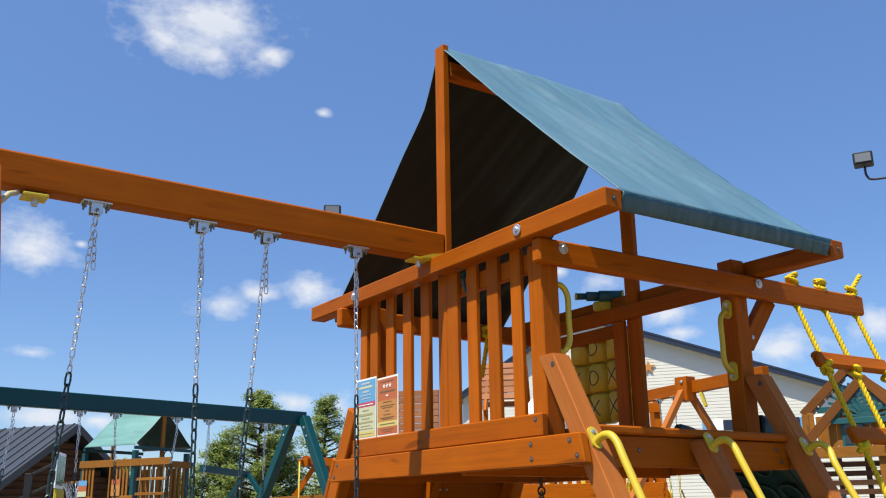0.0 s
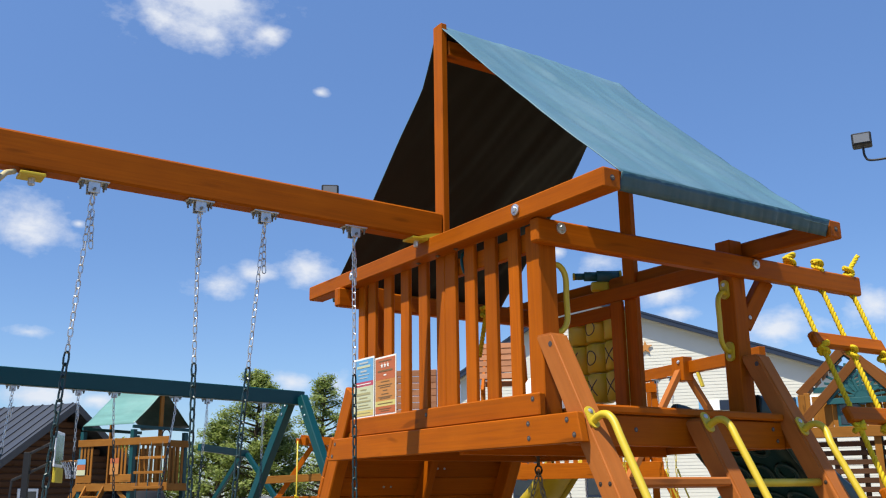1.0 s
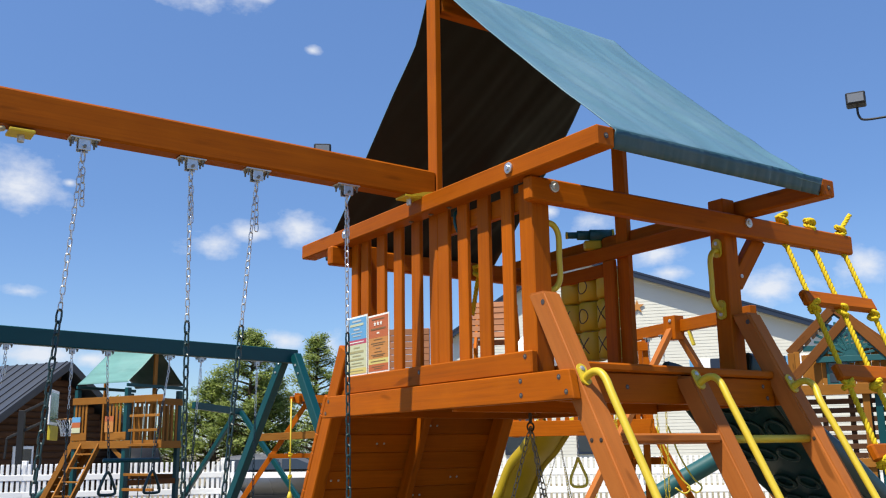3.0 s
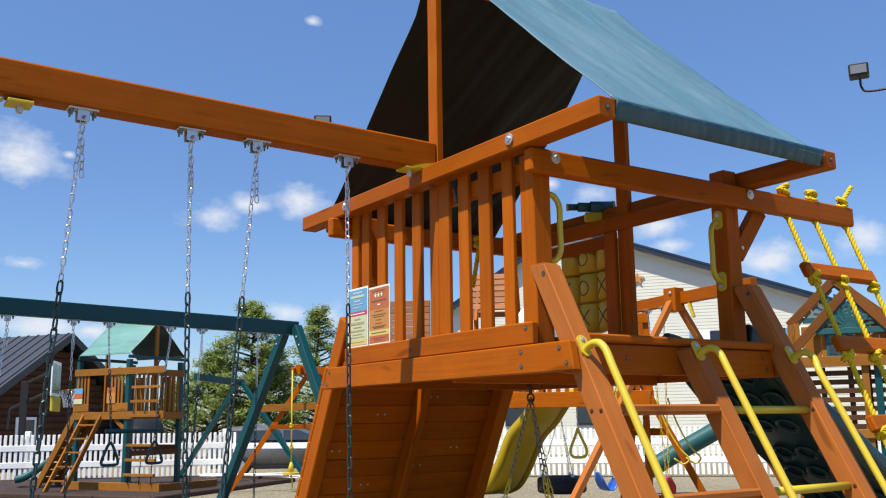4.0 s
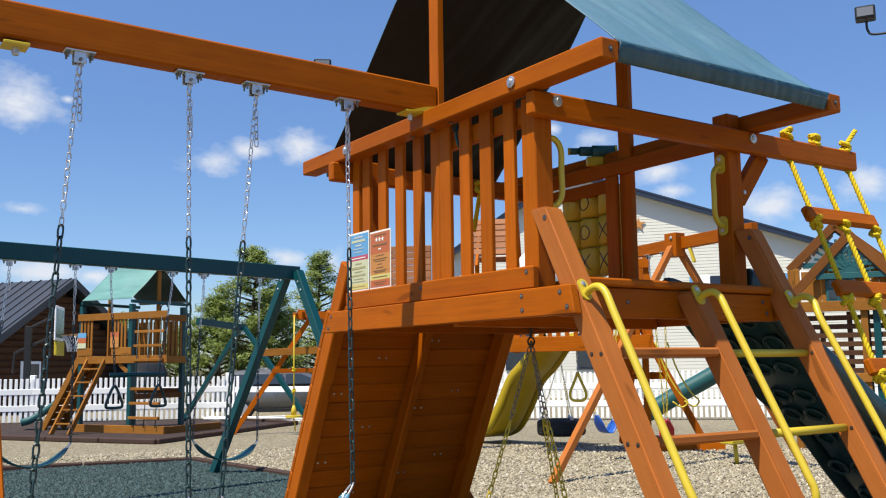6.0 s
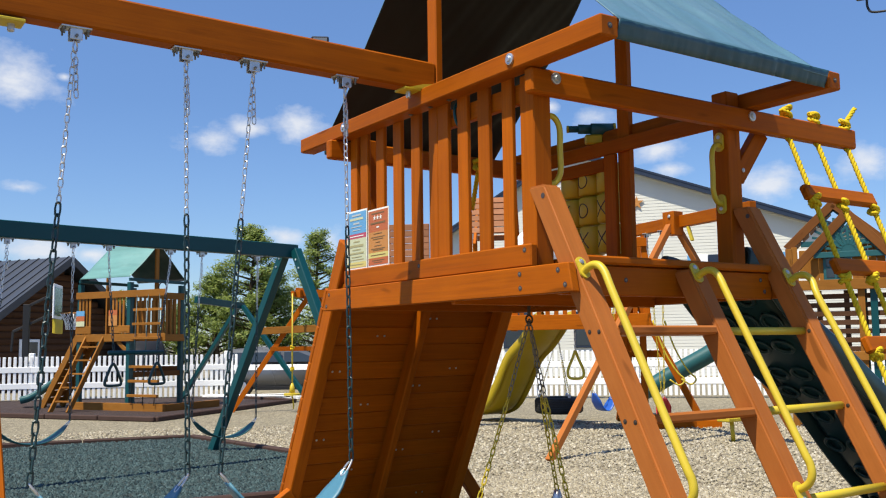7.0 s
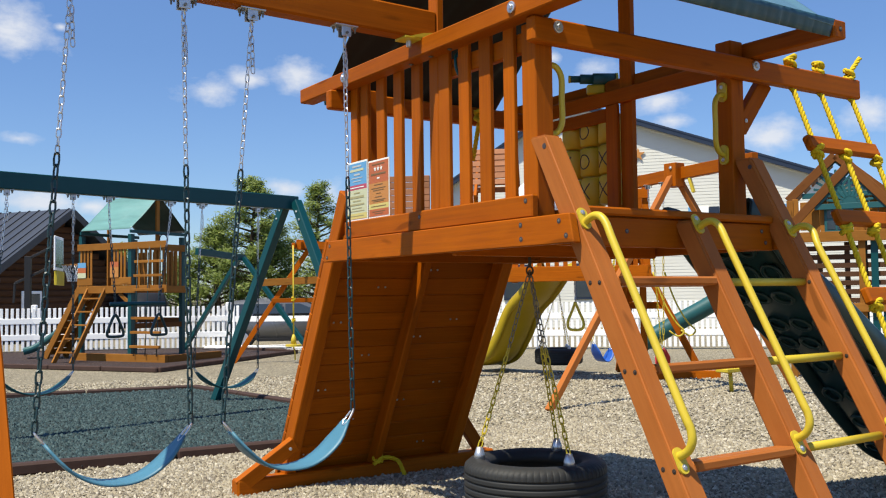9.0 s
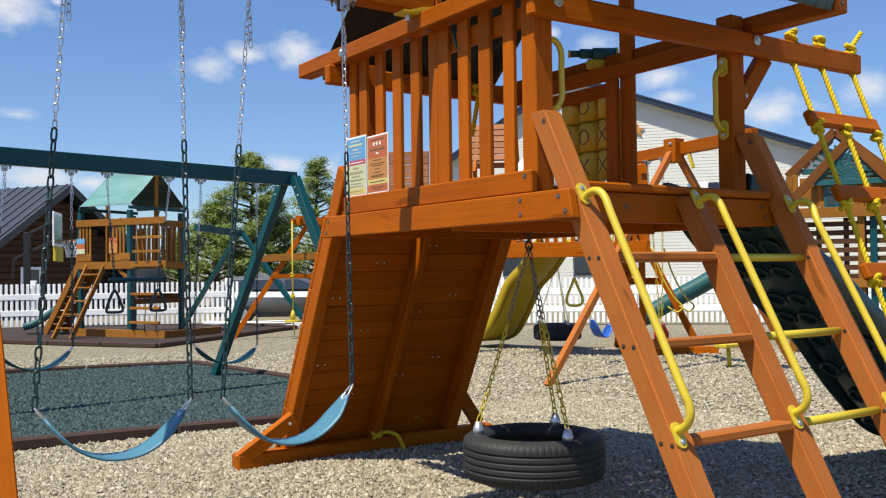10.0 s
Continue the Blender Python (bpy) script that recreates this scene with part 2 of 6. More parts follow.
BROWN_MULCH = ground_mat("brown_mulch", [(0.0354, 0.01841, 0.01558), (0.06018, 0.03186, 0.02549), (0.04248, 0.02266, 0.01841), (0.0708, 0.04106, 0.03257)], 40.0, 0.9, 1.0, 0.015)
STONES = stone_mat("loose_pebbles")
BROWN_CEDAR = wood("brown_cedar", (0.177, 0.06372, 0.01593), 0.6)


def crumb_mat(name):
    m, n, b = material(name)
    c = n.ramp(n.add("NewGeometry").outputs["Random Per Island"], [(0.0, (0.00531, 0.01682, 0.0177)), (0.6, (0.01947, 0.04779, 0.04956)), (1.0, (0.04868, 0.0885, 0.09027))])
    n.link(c, b.inputs["Base Color"])
    b.inputs["Roughness"].default_value = 0.75
    return m


CRUMB = crumb_mat("rubber_crumb")


def leaf_mat(name, a, b2):
    m, n, b = material(name)
    geo = n.add("NewGeometry")
    c = n.mix(geo.outputs["Random Per Island"], a, b2)
    n.link(c, b.inputs["Base Color"])
    b.inputs["Roughness"].default_value = 0.6
    b.inputs["Subsurface Weight"].default_value = 0.0
    tr = n.add("BsdfTranslucent")
    n.link(n.mix(0.5, c, (0.16, 0.22, 0.03)), tr.inputs[0])
    sh = n.add("MixShader")
    sh.inputs[0].default_value = 0.42
    out = [k for k in m.node_tree.nodes if k.type == "OUTPUT_MATERIAL"][0]
    n.link(b.outputs[0], sh.inputs[1])
    n.link(tr.outputs[0], sh.inputs[2])
    n.link(sh.outputs[0], out.inputs[0])
    return m


LEAF = leaf_mat("leaves", (0.085, 0.135, 0.020), (0.30, 0.36, 0.075))


# ---- mesh helpers ----
def V3(*a):
    return Vector(a)


def thing(name, at, label, category, group="", rz=0.0):
    e = new(name)
    e.empty_display_size = 0.1
    e.matrix_basis = pose(*at, 0, 0, rz)
    return tagged(e, label, category, group)


def part(name, bm, mat, parent, label="", smooth=False, kind=""):
    """One mesh object under a thing or a part, in the thing's own coordinates."""
    bmesh.ops.recalc_face_normals(bm, faces=bm.faces)
    me = bpy.data.meshes.new(name)
    if smooth:
        for f in bm.faces:
            f.smooth = True
    bm.to_mesh(me)
    bm.free()
    me.materials.append(mat)
    ob = new(name, me)
    if parent is not None:
        ob.parent = parent
    return tagged(ob, label, "", "", kind)


def cbox(bm, m, sx, sy, sz, c=0.003):
    """A box with chamfered edges, length along x, grain UV along x."""
    uvl = bm.loops.layers.uv.verify()
    h = (sx / 2, sy / 2, sz / 2)
    c = min(c, *(k * 0.45 for k in h))
    off = random.random() * 7
    vs, loc = {}, {}
    for i in (-1, 1):
        for j in (-1, 1):
            for k in (-1, 1):
                for a in range(3):
                    p = [s * (e if q == a else e - c) for q, (s, e) in enumerate(zip((i, j, k), h))]
                    v = bm.verts.new(m @ Vector(p))
                    vs[i, j, k, a] = v
                    loc[v] = p

    def face(keys):
        f = bm.faces.new([vs[k] for k in keys])
        for lp in f.loops:
            p = loc[lp.vert]
            lp[uvl].uv = (p[0] + off, p[1] + p[2] + off)
    S = (-1, 1)
    for s in S:
        face([(s, -1, -1, 0), (s, 1, -1, 0), (s, 1, 1, 0), (s, -1, 1, 0)])
        face([(-1, s, -1, 1), (1, s, -1, 1), (1, s, 1, 1), (-1, s, 1, 1)])
        face([(-1, -1, s, 2), (1, -1, s, 2), (1, 1, s, 2), (-1, 1, s, 2)])
        for q in S:
            face([(-1, s, q, 1), (1, s, q, 1), (1, s, q, 2), (-1, s, q, 2)])
            face([(s, -1, q, 0), (s, 1, q, 0), (s, 1, q, 2), (s, -1, q, 2)])
            face([(s, q, -1, 0), (s, q, 1, 0), (s, q, 1, 1), (s, q, -1, 1)])
            for r in S:
                face([(s, q, r, 0), (s, q, r, 1), (s, q, r, 2)])


def beam(bm, p0, p1, w, h, up=(0, 0, 1), c=0.004):
    """A timber from p0 to p1 through its middle line; w across, h along up."""
    p0, p1 = Vector(p0), Vector(p1)
    x = (p1 - p0).normalized()
    z = Vector(up) - x * x.dot(Vector(up))
    if z.length < 1e-4:
        z = Vector((1, 0, 0)) - x * x.x
    z.normalize()
    y = z.cross(x)
    m = Matrix((x, y, z)).transposed().to_4x4()
    m.translation = (p0 + p1) / 2
    cbox(bm, m, (p1 - p0).length, w, h, c)


def span(bm, lo, hi, c=0.004):
    """An axis-aligned timber between two corners, grain along its longest side."""
    lo, hi = Vector(lo), Vector(hi)
    s, mid = hi - lo, (lo + hi) / 2
    a = max(range(3), key=lambda i: s[i])
    d, up = [0, 0, 0], [0, 0, 0]
    d[a] = s[a] / 2
    u = 2 if a != 2 else 1
    up[u] = 1
    w = [i for i in range(3) if i not in (a, u)][0]
    beam(bm, mid - Vector(d), mid + Vector(d), s[w], s[u], up, c)


def one_beam(name, parent, p0, p1, w, h, mat, up=(0, 0, 1), c=0.004, label=""):
    bm = bmesh.new()
    beam(bm, p0, p1, w, h, up, c)
    return part(name, bm, mat, parent, label)


def one_span(name, parent, lo, hi, mat, c=0.004, label=""):
    bm = bmesh.new()
    span(bm, lo, hi, c)
    return part(name, bm, mat, parent, label)


def spline(pts, k=6):
    pts = [Vector(p) for p in pts]
    out = []
    for i in range(len(pts) - 1):
        a, b, c, d = pts[max(i - 1, 0)], pts[i], pts[i + 1], pts[min(i + 2, len(pts) - 1)]
        for j in range(k):
            t = j / k
            out.append(0.5 * (2 * b + (c - a) * t + (2 * a - 5 * b + 4 * c - d) * t * t + (3 * b - a - 3 * c + d) * t ** 3))
    return out + [pts[-1]]


def tube(bm, pts, r, n=8, closed=False):
    pts = [Vector(p) for p in pts]
    m = len(pts)
    up, rings = None, []
    for i, p in enumerate(pts):
        a = pts[i - 1] if (i or closed) else pts[0]
        b = pts[(i + 1) % m] if (i < m - 1 or closed) else pts[-1]
        d = (b - a).normalized()
        if up is None:
            up = d.orthogonal().normalized()
        up = (up - d * d.dot(up)).normalized()
        s = d.cross(up)
        rr = r[i] if isinstance(r, (list, tuple)) else r
        rings.append([bm.verts.new(p + (up * math.cos(t) + s * math.sin(t)) * rr) for t in (2 * math.pi * q / n for q in range(n))])
    for i in range(m if closed else m - 1):
        A, B = rings[i], rings[(i + 1) % m]
        for q in range(n):
            bm.faces.new((A[q], A[(q + 1) % n], B[(q + 1) % n], B[q]))
    if not closed:
        bm.faces.new(rings[0])
        bm.faces.new(rings[-1])


def one_tube(name, parent, pts, r, mat, n=8, closed=False, label=""):
    bm = bmesh.new()
    tube(bm, pts, r, n, closed)
    return part(name, bm, mat, parent, label, True)


def disc(bm, at, axis, r, h, n=16):
    """A short cylinder at a place along an axis."""
    at, axis = Vector(at), Vector(axis).normalized()
    tube(bm, [at, at + axis * h * 0.85, at + axis * h], [r, r, r * 0.85], n)


def bolts(parent, places, axis, r=0.012, h=0.006):
    for p in places:
        if r < 0.009:
            bm = bmesh.new()
            disc(bm, p, axis, r * 1.65, 0.0012, 14)
            part("bolt_hole", bm, INK, parent)
        bm = bmesh.new()
        k = r if r > 0.009 else r * 0.85
        disc(bm, p, axis, k, h, 12)
        disc(bm, p, axis, k * 0.5, h * 1.8, 6)
        part("bolt", bm, STEEL if r > 0.009 else DULL_STEEL, parent)


def chain(bm, p0, p1, pitch=0.030, wire=0.0026, width=0.0115, seg=5):
    """Oval links from p0 to p1, each turned a quarter against the last."""
    p0, p1 = Vector(p0), Vector(p1)
    d = (p1 - p0)
    n = max(1, round(d.length / pitch))
    d.normalize()
    a = d.orthogonal().normalized()
    b = d.cross(a)
    step = (p1 - p0) / n
    half = step.length * 0.5 + wire * 0.9
    for i in range(n):
        mid = p0 + step * (i + 0.5)
        th = (i % 2) * math.pi / 2 + 0.5 + random.uniform(-0.2, 0.2)
        s = a * math.cos(th) + b * math.sin(th)
        ring = []
        r = width - wire
        for k in range(10):
            t = 2 * math.pi * k / 10
            y = math.sin(t)
            ring.append(mid + s * (r * math.cos(t)) + d * ((half - r) * (1 if y > 0.01 else -1 if y < -0.01 else 0) + r * y))
        tube(bm, ring, wire, seg, True)


def rope(bm, pts, r, turns=28.0):
    """Three twisted strands along a line."""
    pts = [Vector(p) for p in pts]
    length = 0.0
    strands = [[], [], []]
    for i, p in enumerate(pts):
        d = (pts[min(i + 1, len(pts) - 1)] - pts[max(i - 1, 0)]).normalized()
        if i:
            length += (p - pts[i - 1]).length
        a = d.orthogonal().normalized()
        b = d.cross(a)
        for k in range(3):
            t = length * turns * 2 * math.pi / 2 + k * 2 * math.pi / 3
            strands[k].append(p + (a * math.cos(t) + b * math.sin(t)) * r * 0.5)
    for s in strands:
        tube(bm, s, r * 0.56, 6)


def line(a, b, n):
    a, b = Vector(a), Vector(b)
    return [a.lerp(b, i / n) for i in range(n + 1)]


def knot(bm, at, r, seed=0):
    """A fist of rope round a place."""
    rnd = random.Random(seed)
    pts = []
    for i in range(34):
        t = i / 33 * math.pi * 4.3
        pts.append(Vector(at) + Vector((math.cos(t) * r, math.sin(t) * r * 0.8, (math.sin(t * 0.7 + seed) * 0.9 + (i / 33 - 0.5)) * r)) * (0.85 + 0.2 * rnd.random()))
    rope(bm, spline(pts, 2), 0.013)


def plate(bm, corners, thick):
    """A flat slab: corners in order, extruded by a vector."""
    lo = [bm.verts.new(Vector(p)) for p in corners]
    hi = [bm.verts.new(Vector(p) + Vector(thick)) for p in corners]
    bm.faces.new(lo)
    bm.faces.new(hi)
    for i in range(len(lo)):
        j = (i + 1) % len(lo)
        bm.faces.new((lo[i], lo[j], hi[j], hi[i]))


def canopy_mesh(x0, x1, ymid, y0, y1, zr, ze, amp=0.012, seed=0.0, nx=60, ny=26, inset=0.0, sag=0.0):
    """A cloth over a ridge pole, with folds that run down its slopes and hems that hang at the eaves."""
    bm = bmesh.new()
    prof = []
    for i in range(ny + 1):
        t = i / ny
        prof.append((y0 + (ymid - y0) * t, ze + (zr - ze) * t, math.sin(t * math.pi)))
    for i in range(1, ny + 1):
        t = i / ny
        prof.append((ymid + (y1 - ymid) * t, zr + (ze - zr) * t, math.sin(t * math.pi)))
    rows = []
    for i in range(nx + 1):
        s = i / nx
        row = []
        for j, (y, z, k) in enumerate(prof):
            x = x0 + (x1 - x0) * s + inset * (1 - s) * max(0.0, min(1.0, (y - ymid) / 0.25))
            q = noise.noise((x * 6.5 + y * 3.0, y * 0.8 + seed, seed)) + 0.8 * noise.noise((x * 17.0 + y * 7.0, y * 1.6, seed + 5))
            q2 = noise.noise((x * 3.0, y * 3.0, seed + 9))
            edge = min(1.0, 0.35 + k) * min(1.0, 0.25 + 4.0 * s)
            q2 *= min(1.0, 4.0 * s)
            side = -0.01 * math.sin(math.pi * min(1, k))
            row.append(bm.verts.new((x + (side if s > 0.5 else -side) * (abs(s - 0.5) * 2) ** 3, y + (0.004 * q if k <= 0.25 else 0), z + amp * (q * edge + q2 * k) - (0.016 + 0.020 * s * sag) * k - sag * 0.020 * s * s)))
        rows.append(row)
    for i in range(nx):
        for j in range(len(prof) - 1):
            bm.faces.new((rows[i][j], rows[i + 1][j], rows[i + 1][j + 1], rows[i][j + 1]))
    return bm


def hem_mesh(x0, x1, y, z, drop, side, seed=0.0, nx=110):
    """A hanging strip of cloth with upright wrinkles."""
    bm = bmesh.new()
    rows = []
    for i in range(nx + 1):
        x = x0 + (x1 - x0) * i / nx
        q = noise.noise((x * 24.0, seed, 0.0)) + 0.7 * noise.noise((x * 55.0, seed, 3.0))
        rows.append([bm.verts.new((x, y + side * (0.003 + (-0.024 + 0.007 * q) * k), z - drop * k * (1 + 0.03 * q))) for k in (0.0, 0.3, 0.65, 1.0)])
    for a, b in zip(rows, rows[1:]):
        for j in range(3):
            bm.faces.new((a[j], b[j], b[j + 1], a[j + 1]))
    return bm


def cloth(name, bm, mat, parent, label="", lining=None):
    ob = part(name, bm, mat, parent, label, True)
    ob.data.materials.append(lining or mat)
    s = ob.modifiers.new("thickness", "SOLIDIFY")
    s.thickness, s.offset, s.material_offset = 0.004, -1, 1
    return ob


# ---- ground ----
def flat_sheet(name, corners, z, mat, label, category, kind="structure"):
    bm = bmesh.new()
    bm.faces.new([bm.verts.new((x, y, z)) for x, y in corners])
    ob = part(name, bm, mat, None, label, False, kind)
    return tagged(ob, label, category)


def ground_z(x, y):
    return 0.012 * noise.noise((x * 0.7, y * 0.7, 0)) + 0.055 * math.exp(-((x - 0.5) ** 2 + (y - 1.9) ** 2) / 3.2) - 0.30 * math.exp(-((x - 9.25) ** 2 + (y - 22.0) ** 2) / 9.0)


def build_ground():
    bm = bmesh.new()
    n = 200
    grid = []
    for i in range(n + 1):
        row = []
        for j in range(n + 1):
            sx, sy = (i / n * 2 - 1), (j / n * 2 - 1)
            x, y = 2 + 900 * sx * abs(sx) ** 2.2, 3 + 900 * sy * abs(sy) ** 2.2
            d = math.hypot(x, y)
            row.append(bm.verts.new((x, y, ground_z(x, y) if d < 30 else 0)))
        grid.append(row)
    for i in range(n):
        for j in range(n):
            bm.faces.new((grid[i][j], grid[i + 1][j], grid[i + 1][j + 1], grid[i][j + 1]))
    tagged(part("ground", bm, GRAVEL, None, "pale tan pea gravel ground of the play yard", False, "structure"), "", "gravel ground")


build_ground()

MAT_CORNERS = [(1.81, 9.07), (2.05, 6.6), (2.25, 3.86), (-1.26, 4.18), (-4.6, 4.5), (-4.6, 10.4)]
flat_sheet("rubber_bed", MAT_CORNERS, 0.032, RUBBER_MULCH, "dark green shredded rubber bed under the swings", "rubber mulch")
MULCH_CORNERS = [(2.41, 12.51), (6.35, 15.65), (5.6, 19.0), (2.6, 20.6), (-2.5, 21.5), (-1.5, 17.6), (0.54, 15.6)]
flat_sheet("mulch_bed", MULCH_CORNERS, 0.030, BROWN_MULCH, "dark brown mulch bed under the far play set", "mulch")


def edging(corners, closed=True, w=0.09, h=0.085):
    n = len(corners)
    for i in range(n if closed else n - 1):
        a, b = Vector((*corners[i], h / 2)), Vector((*corners[(i + 1) % n], h / 2))
        count = max(1, round((b - a).length / 1.22))
        for k in range(count):
            p, q = a.lerp(b, k / count), a.lerp(b, (k + 1) / count)
            gap = (q - p).normalized() * 0.006
            bm = bmesh.new()
            beam(bm, p + gap, q - gap, w, h, c=0.015)
            tagged(part("landscape_timber", bm, TIMBER, None, "dark brown plastic landscape edging timber on the gravel"), "", "edging", "edging of the beds")


edging(MAT_CORNERS)
edging([(0.54, 15.6), (2.41, 12.51), (6.35, 15.65), (5.6, 19.0)], False)


def on_mat(x, y):
    return (x < 2.34 - (y - 3.86) * 0.085) & (y > 3.99 - 0.091 * x) & (y < 9.15 + (1.81 - x) * 0.2075)


def scatter(name, x, y, r, lift, mat, label, category, seed):
    """Small uneven stones, one low cone of five sides each, joined into one mesh."""
    rg = np.random.default_rng(seed)
    base = np.array([(1, 0, 0), (0.4, 0.9, 0.1), (-0.7, 0.7, 0), (-0.9, -0.5, 0.1), (0.2, -1, 0), (0.25, 0.3, 0.72), (-0.3, -0.15, 0.66)])
    tri = np.array([(0, 1, 5), (1, 2, 5), (2, 6, 5), (2, 3, 6), (3, 4, 6), (4, 0, 5), (4, 5, 6)])
    k, m = len(x), len(base)
    v = base[None] * rg.uniform(0.78, 1.22, (k, m, 3)) * np.stack([np.ones(k), rg.uniform(0.5, 0.95, k), rg.uniform(0.7, 1.35, k)], 1)[:, None]
    t = rg.uniform(0, 6.283, k)
    c, s = np.cos(t)[:, None], np.sin(t)[:, None]
    tilt = rg.uniform(-0.35, 0.35, (k, 2))
    z = v[..., 2] + v[..., 0] * tilt[:, :1] + v[..., 1] * tilt[:, 1:]
    gz = np.array([ground_z(a, b) for a, b in zip(x, y)]) + lift
    px = x[:, None] + (v[..., 0] * c - v[..., 1] * s) * r[:, None]
    py = y[:, None] + (v[..., 0] * s + v[..., 1] * c) * r[:, None]
    pz = gz[:, None] + z * r[:, None]
    verts = np.stack([px, py, pz], -1).reshape(-1, 3)
    faces = (tri[None] + (np.arange(k) * m)[:, None, None]).reshape(-1, 3)
    me = bpy.data.meshes.new(name)
    me.from_pydata(verts.tolist(), [], faces.tolist())
    me.materials.append(mat)
    tagged(new(name, me), label, category, "", "stuff")


def pebbles():
    """Loose stones over the gravel, closest together where the yard is nearest."""
    rg = np.random.default_rng(4)
    x = np.concatenate([rg.uniform(-2.0, 3.8, 95000), np.zeros(95000)])
    y = np.concatenate([rg.uniform(0.2, 3.95, 95000), np.zeros(95000)])
    d, a = rg.uniform(4.5, 14.5, 95000), rg.uniform(math.radians(7), math.radians(61), 95000)
    x[95000:], y[95000:] = -2.4 + d * np.sin(a), -2.85 + d * np.cos(a)
    far = np.hypot(x + 2.4, y + 2.85)
    r = rg.uniform(0.0080, 0.0190, len(x)) * np.clip(0.75 + far * 0.045, 0.9, 1.3)
    ok = ~on_mat(x, y)
    scatter("pebbles", x[ok], y[ok], r[ok], rg.uniform(-0.004, 0.010, ok.sum()), STONES, "loose tan and grey pebbles on the ground", "pebbles", 5)
    x, y = rg.uniform(-2.6, 2.3, 60000), 3.9 + 5.4 * rg.random(60000) ** 1.25
    ok = on_mat(x + 0.1, y - 0.06)
    bed = 0.034 - np.array([ground_z(p, q) for p, q in zip(x[ok], y[ok])])
    scatter("rubber_crumbs", x[ok], y[ok], rg.uniform(0.012, 0.026, ok.sum()), bed, CRUMB, "shredded dark green rubber crumbs on the bed", "rubber mulch", 6)


pebbles()

# ---- the play tower ----
YM, W2 = 0.735, 1.266
ZR, ZRB, ZE, ZP = 2.354, 2.275, 2.350, 3.468
tower = thing("play_tower", (0, 0, 0), "orange stained wooden play tower with a teal canopy roof", "play set")

# corner posts and ridge posts
for x0, y0, z1 in ((0.0, 0.0, 2.27), (1.177, 0.0, 2.36), (0.024, 1.44, 2.27), (1.177, 1.44, 2.27)):
    one_span("post", tower, (x0, y0, 1.39), (x0 + 0.089, y0 + 0.089, z1), REDWOOD)
one_span("ridge_post", tower, (0.004, 0.698, 1.40), (0.040, 0.772, 3.485), REDWOOD)
one_span("ridge_post", tower, (1.243, 0.703, 1.40), (1.281, 0.790, 3.41), REDWOOD)
one_span("ridge_pole", tower, (0.049, 0.700, 3.32), (1.241, 0.770, 3.40), REDWOOD)

# roof rails across, eave boards along
for xa in (-0.082, 1.268):
    rail = one_span("roof_rail", tower, (xa, -0.477, ZRB), (xa + 0.088, 1.963, ZR), REDWOOD, 0.006)
    bolts(tower, [(xa - 0.001 if xa < 0 else xa, y, 2.318) for y in (0.04, 1.44)], (-1, 0, 0), 0.024, 0.008)
    bolts(tower, [(xa + 0.044, -0.478, 2.315)], (0, -1, 0), 0.007, 0.004)
one_span("eave_board", tower, (0.010, -0.444, 2.298), (1.266, -0.408, 2.335), REDWOOD)
one_span("eave_board", tower, (0.010, 1.892, 2.298), (1.266, 1.928, 2.335), REDWOOD)
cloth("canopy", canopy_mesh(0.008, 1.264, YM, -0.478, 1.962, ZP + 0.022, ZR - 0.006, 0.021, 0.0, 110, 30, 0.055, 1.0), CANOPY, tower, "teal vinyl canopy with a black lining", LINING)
cloth("hem", hem_mesh(0.008, 1.264, -0.478, ZR - 0.004, 0.072, -1), HEM, tower, "wrinkled canopy hem, its teal darkened for shade")
cloth("hem", hem_mesh(0.06, 1.264, 1.962, ZR - 0.004, 0.072, 1, 4.0), HEM, tower, "wrinkled canopy hem, its teal darkened for shade")

# side beams under the rails
one_span("side_beam", tower, (-0.052, -0.055, 2.172), (2.134, -0.003, 2.273), REDWOOD, 0.008)
one_span("side_beam", tower, (-0.115, 1.532, 2.172), (1.330, 1.584, 2.273), REDWOOD, 0.008)
bolts(tower, [(x, -0.056, 2.238) for x in (0.070, 1.285)], (0, -1, 0), 0.024, 0.008)
one_beam("knee_brace", tower, (1.275, 0.045, 1.955), (1.475, 0.045, 2.20), 0.085, 0.045, REDWOOD, (0, 1, 0))
bolts(tower, [(1.305, 0.0215, 1.995)], (0, -1, 0), 0.010, 0.004)

# slats of the swing side
SLATS = [(1.429, 1.522), (1.317, 1.417), (1.153, 1.253), (0.987, 1.087), (0.821, 0.921), (0.583, 0.690), (0.433, 0.532), (0.276, 0.380), (0.117, 0.210)]
for lo, hi in SLATS:
    one_span("slat", tower, (0.0, lo + 0.024, 1.40), (0.021, hi, 2.300), REDWOOD, 0.003)
one_span("slat_rail", tower, (0.023, 0.091, 2.17), (0.060, 0.680, 2.25), REDWOOD)
bolts(tower, [(-0.03, y, 2.274) for y in (0.55, 0.70, 0.87)], (0, 0, -1), 0.008, 0.004)

